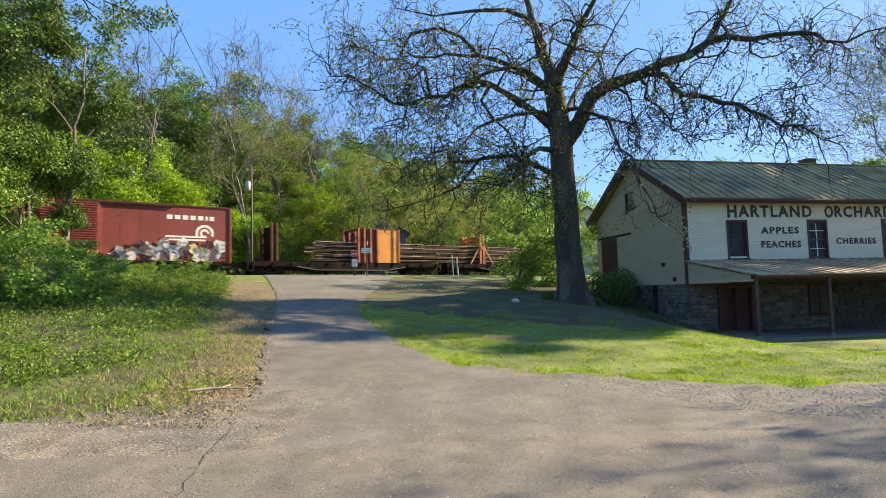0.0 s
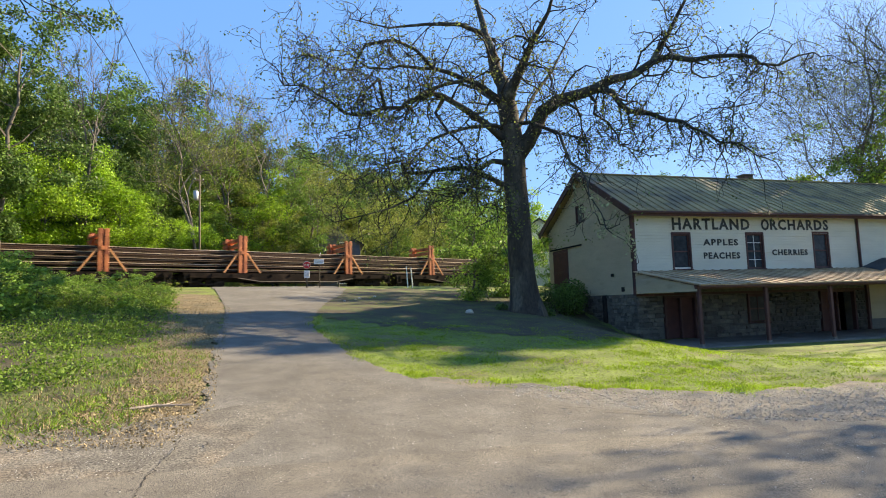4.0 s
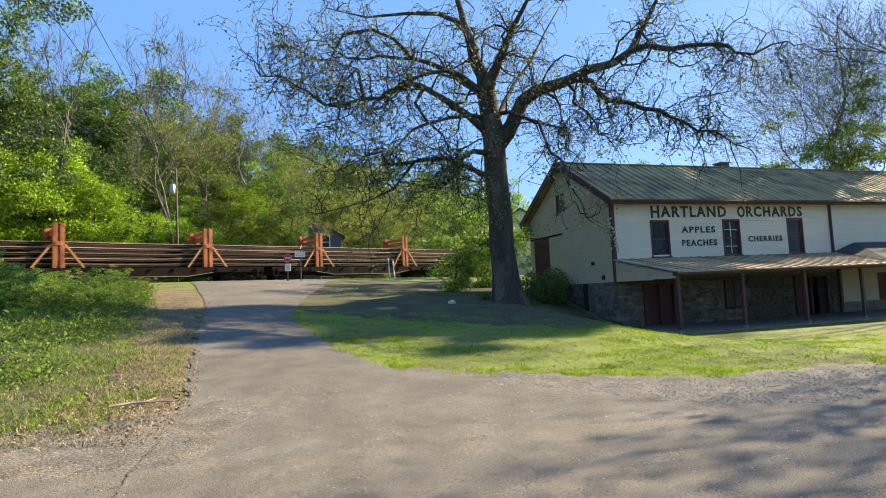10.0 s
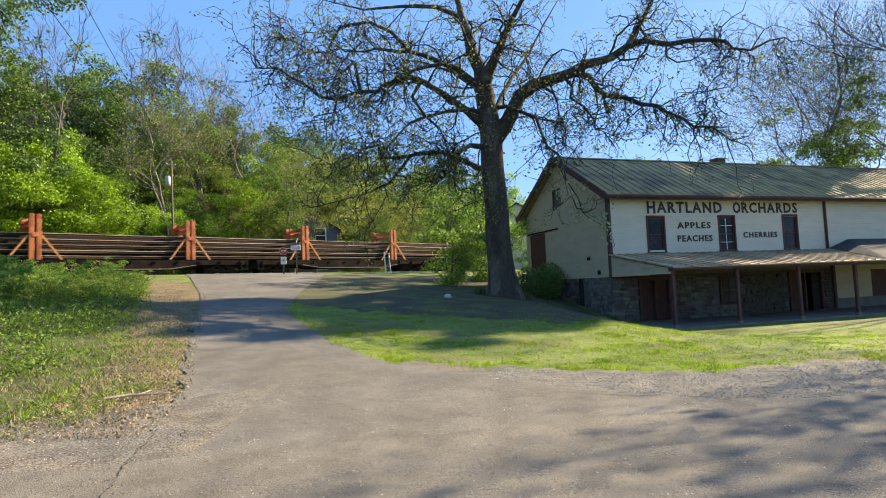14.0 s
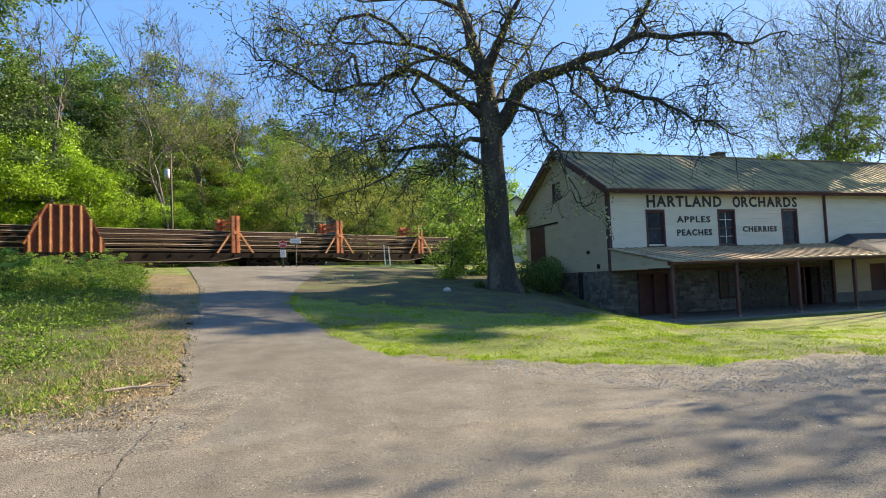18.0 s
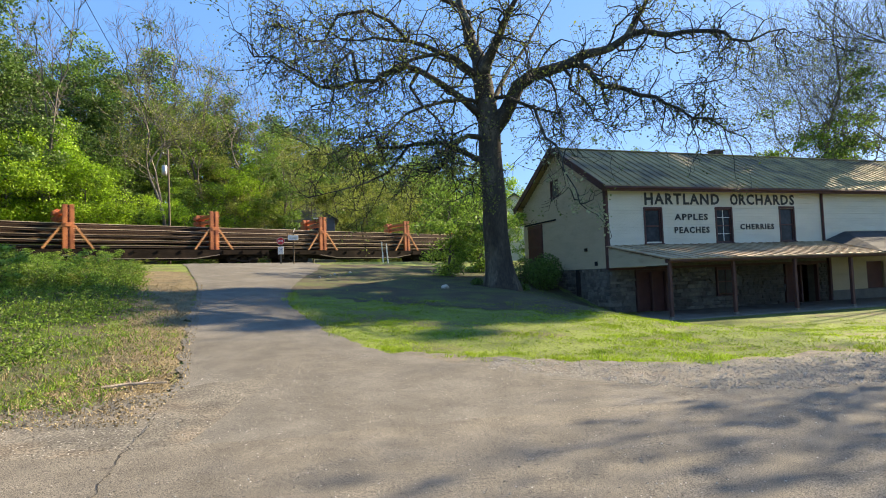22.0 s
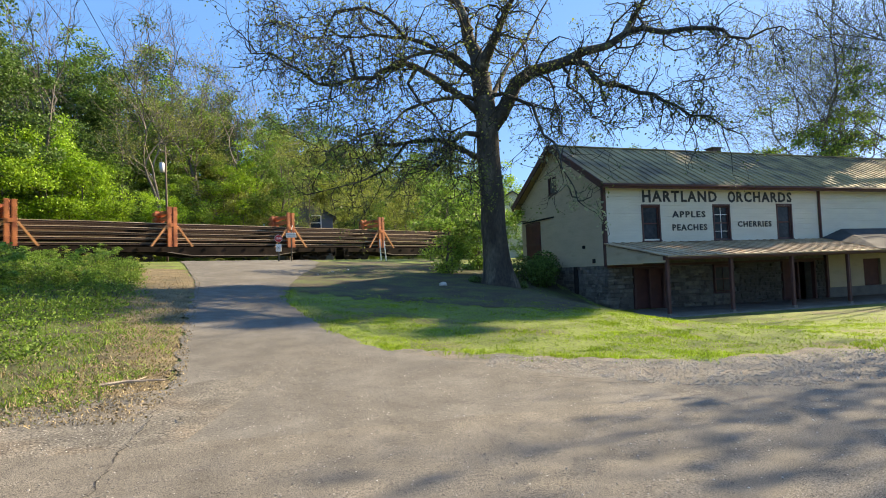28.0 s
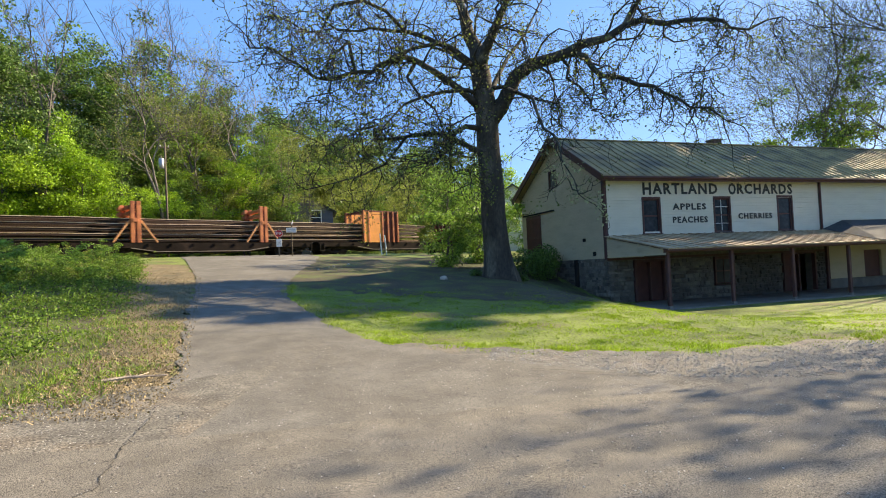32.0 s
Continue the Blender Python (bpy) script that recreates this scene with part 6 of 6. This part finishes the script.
        n = int(46 + 40 * hgt)
        p = np.array([x, y, z]) + nrng.normal(size=(n, 3)) * np.array([0.28, 0.28, 0.0]) + nrng.random((n, 1)) ** 0.6 * np.array([0, 0, hgt])
        cs.append(p)
        ls.append(nrng.uniform(0.03, 0.08, n) * (0.75 + 0.02 * y))
    c, L = np.concatenate(cs), np.concatenate(ls)
    ob = tagged(new("weeds"), "leafy green brambles and weeds on the bank", "weeds", kind="stuff")
    part("leaves", quads("weed_leaves", c, L, L * 0.65, WEED, nrng, 0.1, 0.6), WEED, ob)
    part("stalks", stalks, TWIG, ob)
    # tufts round the big tree, the barn shrub
    cs = []
    for x, y, r, h, n in ((4.9, 27.6, 0.75, 1.5, 2600), (5.3, 28.6, 0.8, 1.7, 2400), (4.3, 28.8, 0.7, 1.3, 1500), (1.6, 25.6, 0.3, 0.3, 260), (3.6, 25.4, 0.35, 0.35, 300)):
        v = nrng.normal(size=(n, 3))
        v /= np.linalg.norm(v, axis=1)[:, None]
        cs.append(np.array([x, y, ground_z(x, y) + h * 0.48]) + v * nrng.random((n, 1)) ** 0.4 * np.array([r, r, h * 0.55]))
    c = np.concatenate(cs)
    L = nrng.uniform(0.06, 0.13, len(c))
    sh = tagged(new("shrub"), "dark green shrub at the barn's gable wall", "shrub")
    tagged(part("leaves", quads("shrub_leaves", c, L, L * 0.7, GREENS[0], nrng, 0.1), GREENS[0], sh), kind="stuff")
    g = Geo()
    for k in range(26):
        g.tube(wander(rng, (4.8 + rng.gauss(0, 0.4), 28.1 + rng.gauss(0, 0.4), ground_z(4.8, 28.1) - 0.1), (rng.gauss(0, 0.3), rng.gauss(0, 0.3), 1), 1.3, 0.15, 0.1, 4), [0.02, 0.016, 0.012, 0.009, 0.005], 4)
    part("stems", g, TWIG, sh)
    # loose stones
    shapes = Geo()
    def pebbles(poly, count, lo, hi, lift, keep=None):
        for x, y in scatter(poly, count, rng, keep):
            r = rng.uniform(lo, hi)
            z = ground_z(x, y) + lift + r * 0.25
            a = rng.uniform(0, 6.28)
            pts = []
            for k in range(4):
                b = a + k * 1.5708 + rng.uniform(-0.4, 0.4)
                pts.append((x + r * math.cos(b) * rng.uniform(0.7, 1.2), y + r * math.sin(b) * rng.uniform(0.7, 1.2), z + rng.uniform(-0.2, 0.2) * r))
            shapes.add(pts + [(x, y, z + r * rng.uniform(0.4, 0.7)), (x, y, z - r * 0.6)], [(0, 1, 4), (1, 2, 4), (2, 3, 4), (3, 0, 4), (1, 0, 5), (2, 1, 5), (3, 2, 5), (0, 3, 5)])
    fade = lambda x, y: min(1, (6.5 / math.hypot(x, y)) ** 1.6)
    pebbles([(0.6, 8.7), (3.0, 7.3), (6.0, 6.8), (16, 9.0), (16, 11.8), (6.0, 9.5), (3.6, 8.9), (0.9, 9.6)], 12000, 0.004, 0.017, 0.024, fade)
    pebbles([(-12, 2.6), (-7, 3.4), (-3.2, 4.4), (-2.9, 6.0), (-3.6, 7.6), (-7, 5.5), (-12, 4.8)], 6000, 0.003, 0.011, 0.027, fade)
    pebbles([(-3.0, 3.8), (3, 3.6), (6, 6), (1.5, 8.2), (-2, 10), (-3.4, 8)], 2200, 0.003, 0.011, 0.05)
    tagged(part("loose_gravel", shapes, STONES), "loose grey gravel stones", "gravel", kind="stuff")
    # dead leaves and bark scraps on the litter strip
    pts = scatter([(-4.6, 5.6), (-5.1, 8.2), (-6.4, 11), (-8.6, 15.5), (-11.4, 21), (-15.8, 28), (-12.4, 28), (-9.0, 21.4), (-6.6, 15.5), (-4.4, 10), (-3.4, 7.6), (-3.1, 5.8)], 9000, rng, lambda x, y: min(1, (8.5 / math.hypot(x, y)) ** 1.4))
    c = np.array([(x, y, ground_z(x, y) + 0.04 + rng.uniform(0, 0.03)) for x, y in pts])
    L = nrng.uniform(0.015, 0.04, len(c))
    tagged(part("leaf_litter", quads("leaf_litter", c, L, L * 0.7, STRAW, nrng, 0, 0.0), STRAW), "dry brown leaf litter", "leaf litter", kind="stuff")


ground_cover()

# ---- small things ----
def utility_pole():
    x, y = track(14.05, 2.9).x, track(14.05, 2.9).y
    z = ground_z(x, y)
    p = thing("utility_pole", "weathered wooden utility pole with a grey transformer", "utility pole", m=pose(x, y, z, 0, 0, 40))
    part("shaft", Geo().tube([(0, 0, -0.3), (0.03, 0, 4), (-0.02, 0, 9.35)], [0.09, 0.08, 0.06], 10), POLE, p, smooth=True)
    tr = part("transformer", Geo().tube([(-0.32, -0.1, 7.3), (-0.32, -0.1, 7.35), (-0.32, -0.1, 8.0), (-0.32, -0.1, 8.06)], [0.17, 0.2, 0.2, 0.14], 14), STEEL, p, "pale grey transformer can", smooth=True)
    part("bushing", Geo().tube([(-0.32, -0.1, 8.06), (-0.32, -0.1, 8.3)], [0.035, 0.025], 8), CONCRETE, tr)
    part("cross_arm", Geo().box(-0.42, 0.30, -0.05, 0.05, 8.9, 8.99, bevel=0.01), POLE, p)
    for k in (-0.36, 0.25):
        part("insulator", Geo().tube([(k, 0, 8.99), (k, 0, 9.07), (k, 0, 9.13)], [0.03, 0.055, 0.03], 8), STEEL, p)
    return Vector((x, y, z))


pole = utility_pole()


def wire(name, a, b, sag, label):
    a, b = Vector(a), Vector(b)
    pts = [a.lerp(b, i / 30) - Vector((0, 0, sag * 4 * (i / 30) * (1 - i / 30))) for i in range(31)]
    tagged(part(name, Geo().tube(pts, [0.016] * 31, 4), DARKSTEEL), label, "power line")


wire("power_line", (-21.3, 43.8, 11.9), (-3.1, -13.5, 13.2), 0.5, "thin black overhead power line")
wire("power_line", (-20.7, 44.0, 11.9), (-0.9, -13.5, 13.2), 0.5, "thin black overhead power line")


def crossing_signs():
    def post(x, y, h, mat, r, name, label):
        z = ground_z(x, y)
        p = thing(name, label, "sign", "signs at the crossing", m=pose(x, y, z, 0, 0, 18))
        part("post", Geo().tube([(0, 0, -0.2), (0, 0, h)], [r, r], 8), mat, p)
        return p
    s = post(-10.5, 37.2, 1.85, POLE, 0.05, "stop_sign", "red octagonal stop sign on a thin post")
    g = Geo()
    pts = [(0.24 * math.cos(radians(22.5 + 45 * k)), 0.24 * math.sin(radians(22.5 + 45 * k))) for k in range(8)]
    part("border", g.add([(a * 1.08, y, 1.52 + b * 1.08) for y in (-0.07, -0.06) for a, b in pts], [tuple(range(8)), tuple(reversed(range(8, 16)))] + [(i, (i + 1) % 8, 8 + (i + 1) % 8, 8 + i) for i in range(8)]), WHITEPAINT, s)
    part("sign_face", Geo().add([(a, y, 1.52 + b) for y in (-0.082, -0.072) for a, b in pts], [tuple(range(8)), tuple(reversed(range(8, 16)))] + [(i, (i + 1) % 8, 8 + (i + 1) % 8, 8 + i) for i in range(8)]), SIGNRED, s, "red octagon")
    t = part("lettering", lettering("STOP", 0.14, 0.003, WHITEPAINT, "stop_lettering", 0.33), WHITEPAINT, s)
    t.location = (-0.165, -0.086, 1.45)
    part("plate", Geo().box(-0.18, 0.18, -0.08, -0.06, 0.66, 1.16, bevel=0.008), WHITEPAINT, s, "small white notice plate")
    for y, a, b in ((-0.085, (-0.11, 1.04), (0.11, 0.80)), (-0.088, (-0.11, 0.80), (0.11, 1.04))):
        bar = Geo()
        bar.beam((a[0], y, a[1]), (b[0], y, b[1]), 0.008, 0.05, up=(0, 1, 0))
        part("printed_bar", bar, BLACK, s)
    c = post(-9.75, 37.6, 2.15, POLE, 0.035, "crossing_sign", "pale rectangular sign on a thin white post")
    part("sign_face", Geo().box(-0.36, 0.30, -0.08, -0.06, 1.60, 1.92, bevel=0.008), WHITEPAINT, c)
    for z in (1.68, 1.79):
        part("printed_bar", Geo().box(-0.28, 0.22, -0.09, -0.082, z, z + 0.04), STEEL, c)
    part("bracket", Geo().tube([(0, 0, 2.1), (0.04, 0, 2.25), (0.10, 0, 2.42)], [0.03, 0.025, 0.02], 6), WHITEPAINT, c)
    for k, (x, y) in enumerate(((-4.35, 42.6), (-4.0, 42.75))):
        z = ground_z(x, y)
        p = thing("marker_post", "pale leaning wooden marker post", "post", "posts beside the track", m=pose(x, y, z, 0, -4 if k else -3, 0))
        part("shaft", Geo().tube([(0, 0, -0.2), (0, 0, 1.6 - 0.1 * k)], [0.05, 0.045], 8), WHITEPAINT, p)
        part("cap", Geo().tube([(0, 0, 1.6 - 0.1 * k), (0, 0, 1.63 - 0.1 * k)], [0.052, 0.03], 8), POLE, p)


crossing_signs()


def crack(pts, wide, seed):
    """A dark crack in the asphalt."""
    rng, g = random.Random(seed), Geo()
    line = []
    for (x0, y0), (x1, y1) in zip(pts, pts[1:]):
        n = max(3, int(math.hypot(x1 - x0, y1 - y0) / 0.06))
        line += [(x0 + (x1 - x0) * i / n + rng.gauss(0, 0.018), y0 + (y1 - y0) * i / n + rng.gauss(0, 0.018)) for i in range(n)]
    for i, (x, y) in enumerate(line):
        w = wide * rng.uniform(0.3, 1.2) / 2
        a, b = line[max(0, i - 1)], line[min(len(line) - 1, i + 1)]
        k = math.hypot(b[0] - a[0], b[1] - a[1]) + 1e-6
        nx, ny = -(b[1] - a[1]) / k * w, (b[0] - a[0]) / k * w
        g.v += [(x + nx, y + ny, ground_z(x, y) + 0.0545), (x - nx, y - ny, ground_z(x, y) + 0.0545)]
    g.f = [(2 * i, 2 * i + 1, 2 * i + 3, 2 * i + 2) for i in range(len(line) - 1)]
    tagged(part("asphalt_crack", g, TAR), "dark ragged crack in the asphalt", "crack", kind="structure")


TAR = material("dark crack dirt", (0.03, 0.027, 0.023), 0.95, spread=0.3, scale=5, fine=40, bump=0.3)
crack([(-3.15, 6.3), (-2.95, 5.6), (-2.8, 4.9), (-2.55, 4.2), (-2.5, 3.4)], 0.013, 1)
crack([(-3.1, 6.1), (-2.75, 6.0), (-2.6, 5.85)], 0.016, 2)
crack([(1.2, 7.9), (2.4, 7.5), (3.8, 7.45), (5.2, 7.1)], 0.02, 4)


def rock(x, y, r, label, seed):
    rng = random.Random(seed)
    bm = bmesh.new()
    bmesh.ops.create_icosphere(bm, subdivisions=2, radius=r)
    for v in bm.verts:
        v.co *= 1 + 0.35 * noise.noise(v.co * 3 / r + Vector((seed, 0, 0)))
        v.co.z *= 0.7
    me = bpy.data.meshes.new("rock")
    bm.to_mesh(me)
    bm.free()
    me.materials.append(STONES)
    ob = new("rock", me)
    ob.location = (x, y, ground_z(x, y) + r * 0.3)
    tagged(ob, label, "rock")


rock(0.12, 23.4, 0.17, "pale rock lying on the shaded lawn", 2)
for i, (x, y) in enumerate(((-5.6, 28.6), (-5.5, 29.3), (-5.8, 27.0), (-5.0, 31.0))):
    rock(x, y, 0.06 + 0.02 * (i % 2), "pale stone at the edge of the lane", 5 + i)


def dead_branch(x, y, turn, ln):
    g = Geo().tube([(0, 0, 0), (ln * 0.4, 0.03, 0.015), (ln, -0.05, 0.0)], [0.028, 0.022, 0.012], 6)
    g.tube([(ln * 0.5, 0.02, 0.01), (ln * 0.7, 0.16, 0.03)], [0.012, 0.006], 5)
    ob = part("dead_branch", g, DEADWOOD)
    ob.matrix_world = pose(x, y, ground_z(x, y) + 0.06, 0, 0, turn)
    tagged(ob, "broken pale dead branch lying on the verge", "branch")


dead_branch(-4.35, 7.25, 24, 0.75)


def house(name, x, y, turn, w, d, h, ridge, mat, roof_mat, label, wins):
    z = ground_z(x, y) - 0.3
    b = thing(name, label, "house", m=pose(x, y, z, 0, 0, turn))
    part("wall", Geo().box(-w / 2, w / 2, -d / 2, d / 2, 0, h, bevel=0.02).add([(-w / 2, -d / 2, h), (w / 2, -d / 2, h), (0, -d / 2, ridge), (-w / 2, d / 2, h), (w / 2, d / 2, h), (0, d / 2, ridge)], [(0, 1, 2), (5, 4, 3)]), mat, b)
    r = Geo()
    for sgn in (-1, 1):
        a, c = (sgn * (w / 2 + 0.35), h - 0.2), (0, ridge + 0.08)
        r.add([(p[0], yy, p[1] + o) for o in (0, -0.12) for yy in (-d / 2 - 0.3, d / 2 + 0.3) for p in (a, c)], [(0, 1, 3, 2), (4, 6, 7, 5), (0, 2, 6, 4), (0, 4, 5, 1), (2, 3, 7, 6)])
    part("roof", r, roof_mat, b)
    for x0, z0 in wins:
        wn = part("window", Geo().box(x0 - 0.5, x0 + 0.5, -d / 2 - 0.02, -d / 2 + 0.02, z0, z0 + 1.35), GLASS_DARK, b)
        fr = Geo()
        for q in ((x0 - 0.6, x0 - 0.5, z0 - 0.1, z0 + 1.45), (x0 + 0.5, x0 + 0.6, z0 - 0.1, z0 + 1.45), (x0 - 0.5, x0 + 0.5, z0 + 1.35, z0 + 1.45), (x0 - 0.5, x0 + 0.5, z0 - 0.1, z0), (x0 - 0.5, x0 + 0.5, z0 + 0.65, z0 + 0.72)):
            fr.box(q[0], q[1], -d / 2 - 0.07, -d / 2 + 0.03, q[2], q[3])
        part("window_frame", fr, WHITEPAINT, wn)
    return b


house("grey_house", -13.7, 58.5, 14, 5.2, 7, 4.9, 6.4, GREYHOUSE, SLATE, "grey sided house half hidden behind the woods", [(0.9, 3.5), (0.9, 0.9)])
house("white_house", 8.3, 62.0, -8, 7.5, 8, 4.6, 7.2, WHITE, SLATE, "white house with red trim far behind the barn", [(-1.8, 2.6), (1.6, 2.6)])


def motions():
    """The train runs past at about fourteen metres a second."""
    for ob, at in MOVING:
        walk(ob, [(t, train_pose(t, at)) for t in range(0, 33, 2)])


motions()
